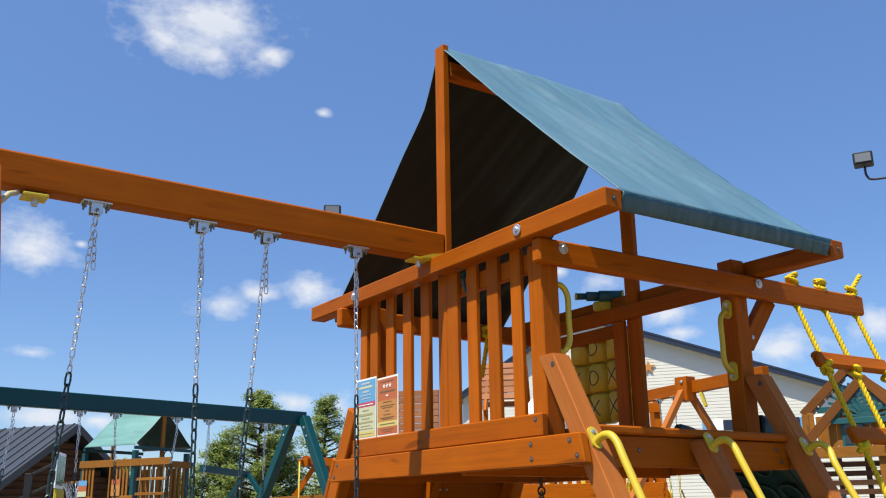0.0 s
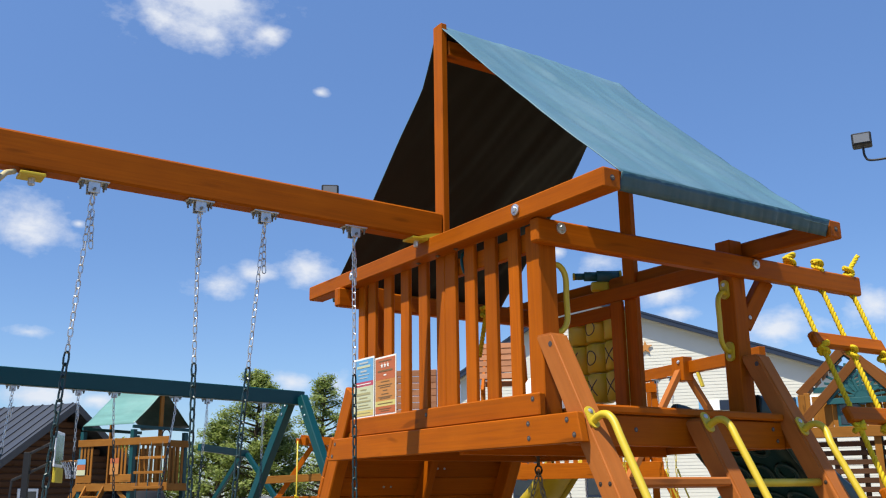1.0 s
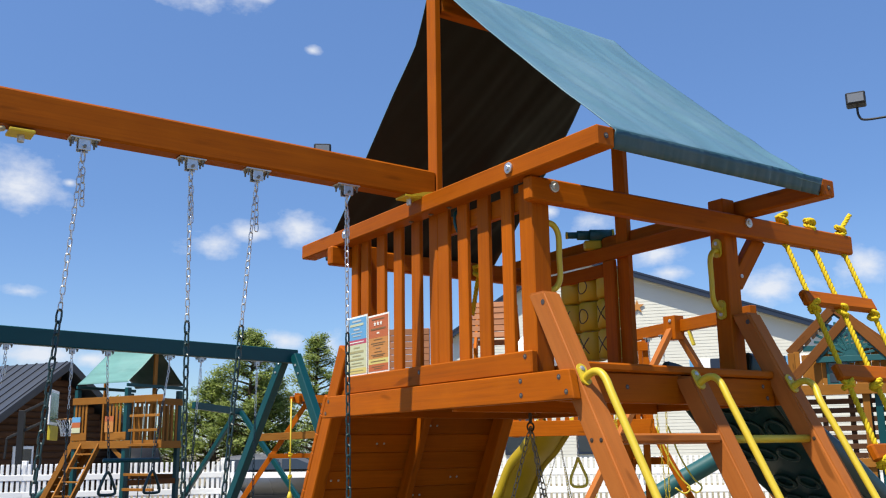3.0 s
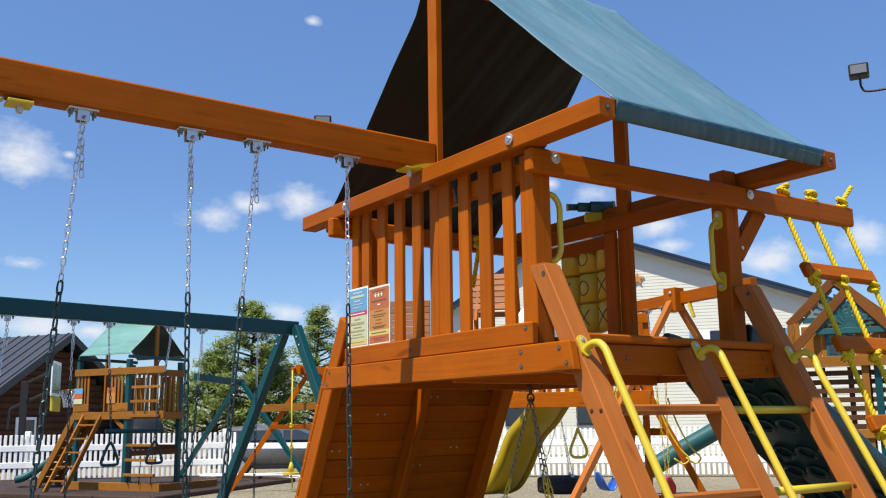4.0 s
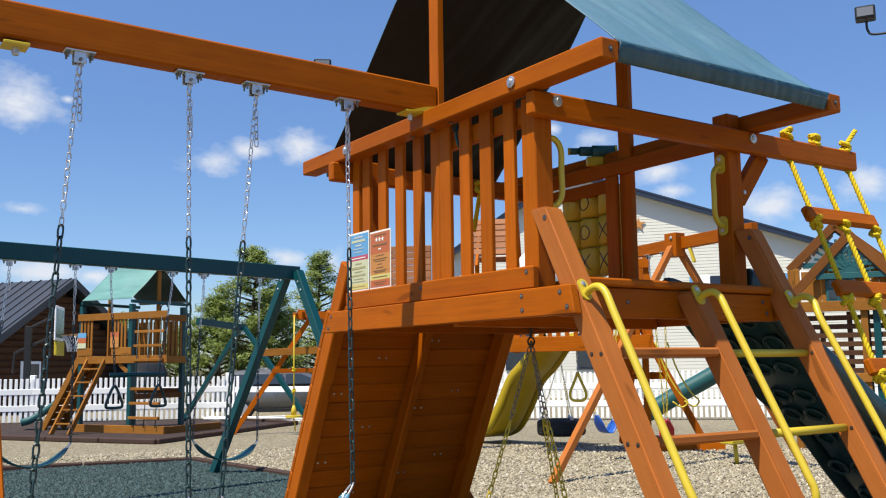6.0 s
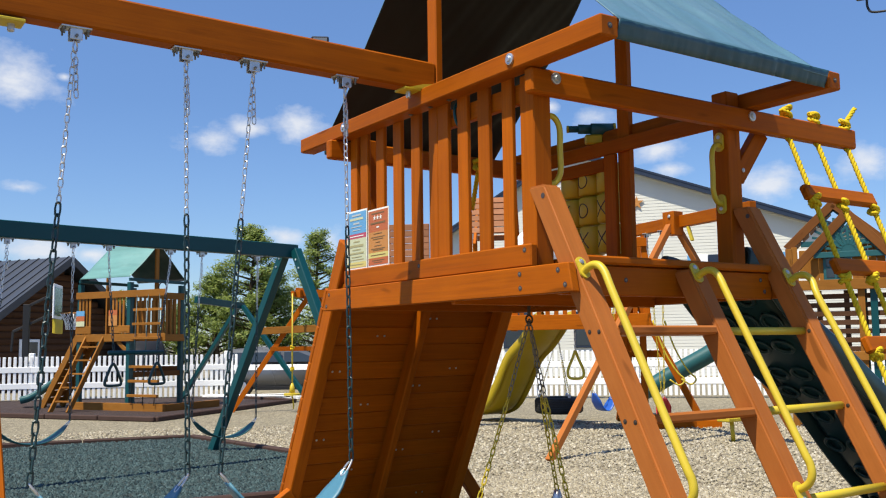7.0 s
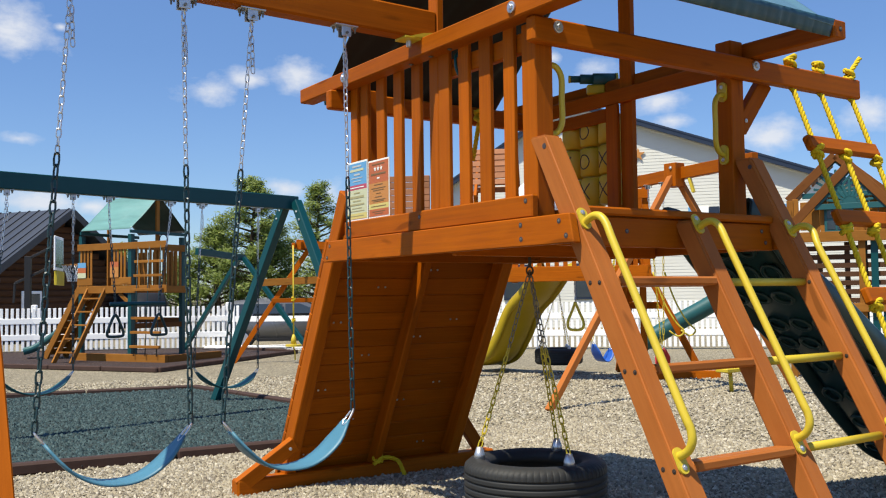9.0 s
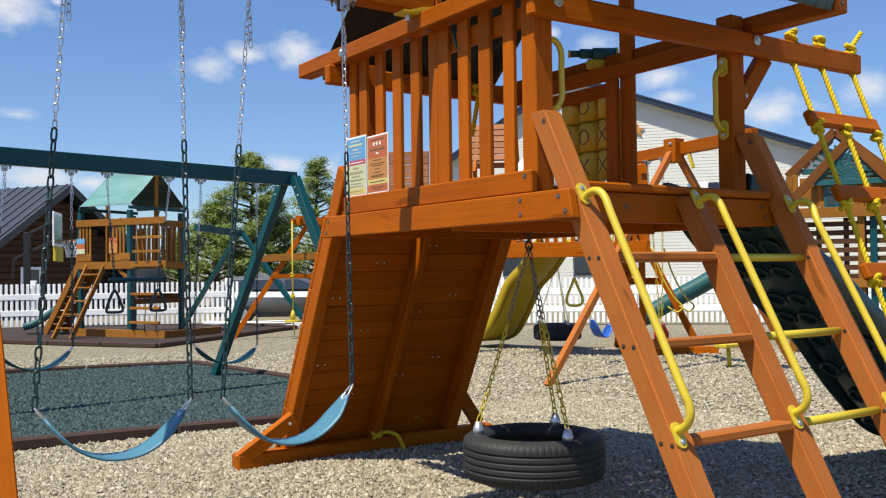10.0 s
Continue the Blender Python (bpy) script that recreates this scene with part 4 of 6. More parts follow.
# ---- tyre swing ----
def tyre_mesh(R, w, n=288):
    """A car tyre lying flat: tread grooves, shoulders, sidewalls and beads."""
    bm = bmesh.new()
    h = w / 2
    prof = [(R * 0.62, -h * 0.55), (R * 0.66, -h * 0.86), (R * 0.80, -h * 1.0), (R * 0.92, -h * 0.92), (R * 0.985, -h * 0.74)]
    for g in (-0.42, -0.14, 0.14, 0.42):
        prof += [(R, h * (g - 0.10)), (R, h * (g - 0.034)), (R * 0.985, h * (g - 0.024)), (R * 0.985, h * (g + 0.024)), (R, h * (g + 0.034)), (R, h * (g + 0.10))]
    prof += [(R * 0.998, h * 0.62), (R * 0.985, h * 0.76), (R * 0.92, h * 0.92), (R * 0.80, h), (R * 0.66, h * 0.86), (R * 0.62, h * 0.55), (R * 0.70, h * 0.40), (R * 0.88, 0), (R * 0.70, -h * 0.40)]
    rings = []
    for i in range(n):
        k, q = divmod(i, 4)
        t = 2 * math.pi * (k + (0.0, 0.82, 0.89, 0.96)[q]) * 4 / n
        cut = 0.988 if q == 2 else 1.0
        rings.append([bm.verts.new((r * (cut if 0.5 * h < abs(z) < 0.90 * h and r > 0.9 * R else 1) * math.cos(t), r * (cut if 0.5 * h < abs(z) < 0.90 * h and r > 0.9 * R else 1) * math.sin(t), z)) for r, z in prof])
    m = len(prof)
    for i in range(n):
        a, b = rings[i], rings[(i + 1) % n]
        for j in range(m):
            bm.faces.new((a[j], b[j], b[(j + 1) % m], a[(j + 1) % m]))
    return bm


def tyre_swing(at, top, R, w, label, turn=0.0, chain_mat=CHAIN_YELLOW):
    s = thing("tyre_swing", at, label, "tyre swing")
    ob = part("tyre", tyre_mesh(R, w), RUBBER, s, "", True)
    top = Vector(top) - Vector(at)
    for i in range(3):
        t = turn + i * 2 * math.pi / 3
        lug = V3(R * 0.78 * math.cos(t), R * 0.78 * math.sin(t), w / 2)
        bm = bmesh.new()
        tube(bm, [lug - V3(0, 0, 0.01), lug + V3(0, 0, 0.015), lug + V3(0, 0, 0.05)], [0.027, 0.026, 0.014], 10)
        part("lug", bm, STEEL, s, "", True)
        mid = top.lerp(lug, 0.42)
        bm = bmesh.new()
        chain(bm, top, mid, 0.030)
        part("chain", bm, DULL_STEEL, s)
        bm = bmesh.new()
        chain(bm, mid, lug + V3(0, 0, 0.045), 0.036, 0.0036, 0.0135)
        part("chain", bm, chain_mat, s, "yellow coated chain")
    bm = bmesh.new()
    tube(bm, [top + V3(0, 0, 0.13), top + V3(0, 0, 0.02)], 0.008, 8)
    tube(bm, [top + V3(0.02 * math.cos(q), 0, 0.02 * math.sin(q)) for q in (k * 0.6283 for k in range(10))], 0.005, 6, True)
    part("swivel", bm, BOLT, s)
    return s


tyre_swing((0.49, 0.64, 0.315), (0.49, 0.655, 1.30), 0.335, 0.215, "black car tyre swing hung on three yellow chains", radians(146))

# ---- rope ladder ----
rl = thing("rope_ladder", (1.9, -0.35, 0), "yellow rope ladder with orange wooden steps", "rope ladder")
RX = (1.586, 1.812, 2.074)


def ropes_at(x, z):
    return V3(x - 1.9, 0.31 - 0.37 * (2.17 - z) if z < 2.17 else 0.321, z)


steps = [1.885, 1.522, 1.160, 0.798, 0.436]
for i, x in enumerate(RX):
    bm = bmesh.new()
    rope(bm, line(ropes_at(x, 2.30), ropes_at(x, 2.17), 12) + line(ropes_at(x, 2.155), ropes_at(x, 0.02), 150), 0.0135)
    r = part("rope", bm, ROPE, rl, "", True)
    bm = bmesh.new()
    knot(bm, ropes_at(x, 2.298), 0.024, i)
    tip = [V3(-0.02, 0.0, 0.02), V3(-0.03, -0.01, 0.02), V3(0.085, -0.01, 0.095)][i]
    rope(bm, line(ropes_at(x, 2.30), ropes_at(x, 2.30) + tip, 8), 0.0135)
    part("knot", bm, ROPE, r, "", True)
    for k, z in enumerate(steps):
        bm = bmesh.new()
        knot(bm, ropes_at(x, z - 0.045), 0.024, i + 3 * k)
        part("knot", bm, ROPE, r, "", True)
for z in steps:
    a, b = ropes_at(RX[0] - 0.055, z), ropes_at(RX[-1] + 0.026, z)
    one_beam("step", rl, a, b, 0.040, 0.078, REDWOOD, (0, 0.45, 1), 0.010)


# ---- signs on the slats ----
def sign(y0, y1, z0, z1, bands, label, words):
    s = thing("sale_sign", (-0.006, (y0 + y1) / 2, z0), label, "sign", "signs on the slats")
    w, h = (y1 - y0) / 2, z1 - z0
    one_span("sleeve", s, (-0.0015, -w, 0), (0.0015, w, h), PAPER, 0.0005)
    for a, b, mat in bands:
        bm = bmesh.new()
        span(bm, (-0.0032, -w + 0.007, h * a), (-0.0018, w - 0.007, h * b), 0.0003)
        part("print", bm, mat, s)
    for a, b, l, mat in words:
        bm = bmesh.new()
        span(bm, (-0.0044, -w * l, h * a), (-0.0034, w * l, h * b), 0.0003)
        part("print_line", bm, mat, s)
    return s


sign(1.335, 1.548, 1.580, 1.888, [(0.60, 0.97, P_BLUE), (0.52, 0.60, P_PINK), (0.12, 0.52, P_CREAM), (0.03, 0.12, P_YELLOW)], "blue and cream printed sale sign in a plastic sleeve",
     [(0.90, 0.93, 0.45, P_PALE), (0.83, 0.87, 0.66, P_CREAM), (0.76, 0.79, 0.3, P_PALE), (0.71, 0.725, 0.55, P_PALE), (0.655, 0.67, 0.4, P_PALE), (0.55, 0.565, 0.7, PAPER)] + [(q, q + h, w, P_OLIVE) for q, h, w in ((0.455, 0.022, 0.3), (0.375, 0.04, 0.68), (0.32, 0.02, 0.4), (0.255, 0.03, 0.7), (0.20, 0.016, 0.5), (0.155, 0.014, 0.7), (0.075, 0.012, 0.66))])
sign(1.118, 1.325, 1.580, 1.872, [(0.60, 0.97, P_RED), (0.24, 0.60, P_ORANGE), (0.15, 0.24, P_YELLOW), (0.03, 0.15, P_RED)], "orange and red printed price sign in a plastic sleeve",
     [(0.91, 0.93, 0.6, P_BROWN), (0.735, 0.765, 0.7, P_BROWN), (0.665, 0.69, 0.12, PAPER)] + [(q, q + 0.013, w, P_BROWN) for q, w in ((0.56, 0.4), (0.50, 0.68), (0.465, 0.5), (0.41, 0.22), (0.35, 0.34), (0.30, 0.66), (0.275, 0.5), (0.19, 0.7), (0.10, 0.6), (0.065, 0.4))])

for sg in [o for o in bpy.data.objects if o.name.startswith("sale_sign") and o.location.y < 1.30]:
    for q in (-1, 0, 1):
        bm = bmesh.new()
        plate(bm, [V3(-0.0050, q * 0.030 + (0.014 if i % 2 == 0 else 0.006) * math.sin(i * math.pi / 5), 0.246 + (0.014 if i % 2 == 0 else 0.006) * math.cos(i * math.pi / 5)) for i in range(10)], (0.0006, 0, 0))
        part("print_star", bm, PAPER, sg)
tr = thing("trapeze_hanger", (0.03, 0.55, 2.27), "dark green coated swing hook under the canopy", "hook")
one_tube("hook", tr, [V3(0.03 * math.cos(t), 0.01 * math.sin(t), -0.06 + 0.06 * math.sin(t)) for t in (k * math.pi / 8 for k in range(16))], 0.007, TEAL, 8, True)
bm = bmesh.new()
disc(bm, (0.0, 0.04, 0.085), (0, 0, 1), 0.022, 0.03, 10)
part("cap", bm, TEAL, tr)

# ---- the teal swing set on the rubber bed ----
gs = thing("teal_swing_set", (0.45, 6.02, 0), "dark teal painted wooden swing set on the rubber bed", "swing set")
GA, GB = Vector((-3.2, 5.20, 2.195)), Vector((1.975, 6.37, 2.195))
go = V3(0.45, 6.02, 0)
gd = (GB - GA).normalized()
gp = Vector((-gd.y, gd.x, 0))
one_beam("swing_beam", gs, GA - go, GB - go, 0.09, 0.145, TEAL, c=0.006)
for end, s, spread in ((GB - gd * 0.08, 1, 1.25), (GB - gd * 0.08, -1, 1.25), (GA + gd * 0.1, 1, 1.25), (GA + gd * 0.1, -1, 1.25)):
    a = end + gp * (s * 0.06) + V3(0, 0, 0.04) + (gd * 0.03 - V3(0, 0, 0.03) if s < 0 else V3(0, 0, 0))
    f = end + gp * (s * spread) - V3(0, 0, end.z) - gd * (0.12 if end.x > 0 and s > 0 else -0.05)
    leg = one_beam("frame_leg", gs, a - go, f - go, 0.09, 0.09, TEAL, gd)
    bolts(leg, [a.lerp(f, 0.05) - go - gd * 0.047, a.lerp(f, 0.09) - go - gd * 0.047], -gd, 0.012, 0.006)


def on_beam(q):
    return GA + gd * q - V3(0, 0, 0.0725)


def g_of(x):
    return (x - GA.x) / gd.x


belt_swing([on_beam(g_of(-0.987)), on_beam(g_of(-0.429))], [V3(-1.078, 5.68, 0.585), V3(-0.449, 5.822, 0.535)], 0.3, 0.16, TEAL_SEAT, CHAIN_GREEN, "dark teal belt swing on coated chains", "swings of the teal set", 0.13, 0.04)
belt_swing([on_beam(g_of(0.843)), on_beam(g_of(1.488))], [V3(0.782, 6.10, 0.480), V3(1.452, 6.252, 0.430)], 0.3, 0.15, TEAL_SEAT, CHAIN_GREEN, "dark teal belt swing near the end frame", "swings of the teal set", 0.13, 0.04)
tz = thing("trapeze_bar", (0.26, 6.05, 0), "dark teal trapeze bar with two triangle rings on chains", "trapeze swing")
tops = [on_beam(g_of(-0.101)), on_beam(g_of(0.506))]
o = V3(0.26, 6.05, 0)
for k, end in zip(tops, (V3(-0.037, 5.915, 0), V3(0.389, 6.011, 0))):
    k, end = k - o, end - o
    hanger(tz, k)
    hook = k - V3(0, 0, 0.036)
    snap_hook(tz, hook, hook - V3(0, 0, 0.11))
    grip = end + V3(0, 0, 1.155)
    mid = (hook - V3(0, 0, 0.10)).lerp(grip, 0.35)
    bm = bmesh.new()
    chain(bm, hook - V3(0, 0, 0.10), mid, 0.035, 0.0032, 0.0125)
    part("chain", bm, STEEL, tz)
    bm = bmesh.new()
    chain(bm, mid, grip, 0.040, 0.004, 0.014)
    part("chain", bm, CHAIN_GREEN, tz, "coated lower chain")
    c = end + V3(0, 0, 0.955)
    bm = bmesh.new()
    chain(bm, grip, c + V3(0, 0, 0.10), 0.04)
    part("chain", bm, CHAIN_GREEN, tz)
    tri = [c + gd * dx + V3(0, 0, dz) for dx, dz in ((0, 0.10), (-0.028, 0.06), (-0.070, -0.04), (-0.078, -0.075), (-0.06, -0.098), (0.06, -0.098), (0.078, -0.075), (0.070, -0.04), (0.028, 0.06), (0, 0.10))]
    one_tube("ring_handle", tz, spline(tri, 4), 0.013, GREEN, 8)
one_tube("bar", tz, [V3(-0.037, 5.915, 1.15) - o - gd * 0.05, V3(0.389, 6.011, 1.15) - o + gd * 0.06], 0.019, TEAL, 10)


# ---- far play set with a mint roof ----
def far_set():
    t = thing("far_play_set", (2.76, 15.30, 0.02), "honey cedar and teal play set with a mint canopy", "play set", "", 29)
    S, D = 1.38, 1.30
    for x, y in ((0, 0), (S, 0), (0, D), (S, D)):
        one_span("post", t, (x - 0.045, y - 0.045, 0), (x + 0.045, y + 0.045, 2.42), TEAL)
    for y in (0.0, D):
        one_span("ridge_post", t, (S / 2 - 0.045, y - 0.02, 1.3), (S / 2 + 0.045, y + 0.02, 3.13), HONEY)
    one_span("eave_board", t, (-0.08, -0.07, 2.44), (S + 0.08, -0.03, 2.50), TEAL)
    one_span("eave_board", t, (-0.08, D - 0.06, 2.44), (S + 0.08, D - 0.02, 2.50), TEAL)
    return t, S, D


far, S, D = far_set()
# the ridge runs along the right-hand face's normal: cloth built in its own axes, then turned
bm = canopy_mesh(-0.06, D - 0.04, S / 2, -0.08, S + 0.08, 3.22, 2.52, 0.006, 3.0, 24, 12)
bmesh.ops.transform(bm, matrix=Matrix(((0, 1, 0, 0), (1, 0, 0, 0), (0, 0, 1, 0), (0, 0, 0, 1))), verts=bm.verts)
cloth("canopy", bm, MINT, far, "mint green canopy", MINT_LINING)
for z0, z1 in ((1.30, 1.44), (2.13, 2.26)):
    one_span("rail", far, (-0.07, -0.95, z0), (-0.048, D + 0.06, z1), HONEY)
    one_span("rail", far, (-0.045, -0.07, z0), (S + 0.06, -0.048, z1), HONEY)
one_span("rail", far, (-0.07, -0.06, 1.455), (-0.048, 0.45, 1.60), HONEY)
one_span("rail", far, (-0.07, 0.95, 1.455), (-0.048, D + 0.06, 1.60), HONEY)
for k in range(4):
    for y in (0.10 + k * 0.09, 0.98 + k * 0.09):
        one_span("slat", far, (-0.046, y, 1.40), (-0.028, y + 0.05, 2.15), HONEY, 0.002)
for k in range(11):
    x = 0.08 + k * 0.118
    one_span("slat", far, (x, -0.047, 1.40), (x + 0.055, -0.030, 2.15), HONEY, 0.002)
for k in range(9):
    one_span("deck_board", far, (0.0, k * 0.142, 1.36), (S, k * 0.142 + 0.136, 1.395), HONEY)
    one_span("back_slat", far, (S + 0.03, 0.05 + k * 0.14, 1.40), (S + 0.05, 0.12 + k * 0.14, 2.15), HONEY, 0.002)
for y in (0.62, 1.08):
    one_beam("ladder_leg", far, (-0.02, y, 1.40), (-0.86, y, 0.0), 0.04, 0.09, HONEY, (-1, 0, 0.5))
for k in range(5):
    z = 0.20 + k * 0.25
    x = -0.02 - 0.84 * (1.40 - z) / 1.40
    one_beam("ladder_rung", far, (x, 0.64, z), (x, 1.06, z), 0.08, 0.03, HONEY)
for x in (0.0, 0.48):
    one_beam("stringer", far, (x, D + 0.05, 1.40), (x, D + 1.0, 0.02), 0.05, 0.12, HONEY, (0, 0.8, 0.6))
for k in range(10):
    f = (k + 0.5) / 10
    one_beam("climbing_board", far, (-0.02, D + 0.09 + 0.95 * f, 1.46 - 1.38 * f), (0.50, D + 0.09 + 0.95 * f, 1.46 - 1.38 * f), 0.15, 0.025, HONEY, (0, 0.8, 0.6))
one_span("ground_beam", far, (-0.14, -0.98, 0.0), (-0.05, D + 0.10, 0.15), HONEY)
one_span("ground_beam", far, (-0.045, -0.98, 0.0), (S + 0.05, -0.89, 0.14), HONEY)
for k in range(8):
    z = 0.27 + k * 0.265
    one_span("rope_step", far, (-0.20 + 0.02 * k, -0.88, z), (-0.14 + 0.02 * k, -0.15, z + 0.05), HONEY)
for y in (-0.80, -0.52, -0.24):
    one_tube("rope", far, [(-0.06, y, 2.2), (-0.17, y, 0.12)], 0.010, CHAIN_GREEN, 6)
for y in (0.0, D):
    one_beam("knee_brace", far, (-0.02, y + (0.05 if y else -0.05), 1.05), (-0.02, y - (0.28 if y else -0.28), 1.30), 0.035, 0.08, HONEY)
one_span("swing_cross_rail", far, (0.0, -0.03, 0.62), (S, 0.03, 0.72), BROWN_CEDAR)
one_span("swing_cross_rail", far, (S - 0.02, 0.05, 0.70), (S + 0.02, D, 0.80), BROWN_CEDAR)
wheel = [V3(0.75 + 0.11 * math.cos(q), -0.10, 2.34 + 0.11 * math.sin(q)) for q in (k * math.pi / 8 for k in range(16))]
one_tube("steering_wheel", far, wheel, 0.012, BLACK, 6, True)
slide((3.05, 17.45, 0.02), 168, [(0.0, 1.38), (0.2, 1.30), (0.75, 0.80), (1.25, 0.38), (1.55, 0.18), (1.75, 0.12)], 0.42, 0.10, TEAL_SEAT, "teal plastic slide behind the far play set")
fs = thing("far_swing_frame", (5.2, 16.6, 0.02), "teal swing beam and end frame of the far play set", "swing set", "", 29)
one_beam("swing_beam", fs, (-1.0, 0, 2.15), (0.52, 0, 2.06), 0.09, 0.14, TEAL)
for s in (-1, 1):
    one_beam("frame_leg", fs, (0.44, s * 0.06, 2.06), (0.54, s * 1.75, 0), 0.09, 0.09, TEAL, (1, 0, 0))


def far_sign(y, mats, label):
    s = thing("sale_sign", tuple(far.matrix_basis @ V3(-0.078, y, 1.60)), label, "sign", "signs on the far set", 29)
    for k, m in enumerate(mats):
        one_span("print", s, (-0.003, -0.11, 0.30 - (k + 1) * 0.10), (0.003, 0.11, 0.298 - k * 0.10), m, 0.001)


far_sign(1.22, (P_BLUE, P_RED, P_CREAM), "small blue and cream sale sign on the far set")
far_sign(0.36, (P_RED, P_ORANGE, P_ORANGE), "small orange price sign on the far set")


# ---- white picket fence ----
def picket_run(a, b, height=1.02, label="white vinyl picket fence along the yard"):
    a, b = V3(*a, 0), V3(*b, 0)
    d = (b - a)
    L = d.length
    f = thing("picket_fence", tuple(a), label, "fence", "fence runs", math.degrees(math.atan2(d.y, d.x)))
    bays = max(1, round(L / 2.4))
    bm = bmesh.new()
    span(bm, (-0.033, -0.011, 0.05), (0.033, 0.011, height), 0.010)
    first = part("picket", bm, WHITE, f)
    me_p = first.data
    first.location = (0.12, -0.03, 0)
    n = int(L / 0.112)
    for i in range(1, n):
        o = new("picket", me_p)
        o.parent = f
        o.location = (0.12 + i * L / n, -0.03, 0)
    for k in range(bays + 1):
        one_span("fence_post", f, (k * L / bays - 0.06, 0.0, 0), (k * L / bays + 0.06, 0.12, height + 0.08), WHITE, 0.012)
    for z in (0.29, 0.66):
        one_span("fence_rail", f, (0, -0.050, z), (L, 0.030, z + 0.13), WHITE, 0.006)


FENCE = [(-3.5, 22.3), (2.0, 20.4), (5.95, 18.55)]
for a, b in zip(FENCE, FENCE[1:]):
    picket_run(a, b)
FENCE = [(9.4, 14.6), (12.4, 11.6), (16.5, 7.6)]
for a, b in zip(FENCE, FENCE[1:]):
    picket_run(a, b)


def open_bay(a, b, n_left):
    """A bay without its pickets but for the first few, one rail left, loose pickets on the ground."""
    a, b = V3(*a, 0), V3(*b, 0)
    L = (b - a).length
    f = thing("open_fence_bay", tuple(a), "white vinyl fence bay with one rail and most pickets gone", "fence", "fence runs", math.degrees(math.atan2((b - a).y, (b - a).x)))
    one_span("fence_rail", f, (0.07, -0.016, 0.64), (L, 0.030, 0.77), WHITE, 0.006)
    for k in range(n_left):
        one_span("picket", f, (0.12 + k * 0.112, -0.04, 0.05), (0.186 + k * 0.112, -0.018, 1.02), WHITE, 0.010)
    rnd = random.Random(12)
    d = (b - a).normalized()
    for k in range(22):
        p = a + d * rnd.uniform(-0.1, L * 0.62) + V3(-0.25, -0.35, 0) * rnd.uniform(0.2, 1.6) + V3(0, 0, 0.025 + 0.022 * (k % 4))
        t = math.atan2(d.y, d.x) + rnd.uniform(-0.22, 0.22)
        e = V3(math.cos(t), math.sin(t), rnd.uniform(-0.01, 0.02)) * 0.48
        bm = bmesh.new()
        beam(bm, p - e, p + e, 0.066, 0.022, c=0.006)
        tagged(part("loose_picket", bm, WHITE, None, "loose white vinyl picket lying on the mulch"), "", "picket", "loose pickets")


open_bay((5.95, 18.55), (9.4, 14.6), 2)


# ---- log cabin ----
def log_cabin():
    c = thing("log_cabin", (3.9, 26.9, 0), "dark brown log cabin with a charcoal metal roof", "house", "", -58)
    W, L, hw, hr = 5.0, 9.0, 2.1, 3.80
    # gable wall of round logs on the side toward the yard
    k = 0
    z = 0.0
    while z < hr - 0.1:
        half = W / 2 if z < hw - 0.25 else W / 2 * max(0.03, hr - z - 0.26) / (hr - hw)
        bm = bmesh.new()
        beam(bm, (-L + 0.3, -W / 2, z + 0.09), (0.25, -W / 2, z + 0.09), 0.2, 0.19, c=0.07) if z < hw - 0.1 else None
        beam(bm, (0, -half, z + 0.09), (0, half, z + 0.09), 0.2, 0.19, c=0.07)
        part("log", bm, LOG, c)
        z += 0.19
        k += 1
    one_span("back_wall", c, (-L, -W / 2 + 0.1, 0), (-0.1, W / 2, hw), LOG, 0.01)
    for s in (-1, 1):
        ov = 0.35
        e = V3(0, s * (W / 2 + ov), hw - ov * (hr - hw) / (W / 2))
        r = V3(0, 0, hr)
        bm = bmesh.new()
        n = (r - e).normalized()
        plate(bm, [e + V3(-L - 0.3, 0, 0.06), e + V3(0.55, 0, 0.06), r + V3(0.55, 0, 0.06), r + V3(-L - 0.3, 0, 0.06)], (0, 0, 0.06))
        roof = part("roof", bm, METAL_ROOF, c)
        x = -L - 0.2
        while x < 0.5:
            bm = bmesh.new()
            beam(bm, e + V3(x, 0, 0.135), r + V3(x, 0, 0.135), 0.03, 0.035, c=0.004)
            part("seam", bm, METAL_ROOF, roof)
            x += 0.4
        one_beam("barge_board", c, e + V3(0.57, 0, 0.02), r + V3(0.57, 0, 0.02), 0.04, 0.20, METAL_ROOF)
    # porch roof at the yard side
    bm = bmesh.new()
    plate(bm, [(-L, -W / 2 - 1.6, 1.5), (-0.6, -W / 2 - 1.6, 1.5), (-0.6, -W / 2 + 0.1, 2.0), (-L, -W / 2 + 0.1, 2.0)], (0, 0, 0.07))
    porch = part("porch_roof", bm, METAL_ROOF, c)
    x = -L + 0.2
    while x < -0.7:
        bm = bmesh.new()
        beam(bm, (x, -W / 2 - 1.6, 1.585), (x, -W / 2 + 0.1, 2.085), 0.03, 0.03, c=0.004)
        part("seam", bm, METAL_ROOF, porch)
        x += 0.4
    for y, z in ((-1.1, 0.62), (1.1, 0.62)):
        w = one_span("window", c, (0.10, y - 0.36, z), (0.14, y + 0.36, z + 0.86), WHITE, 0.01)
        one_span("pane", w, (0.142, y - 0.28, z + 0.08), (0.146, y + 0.28, z + 0.78), GLASS, 0.001)
    return c


log_cabin()


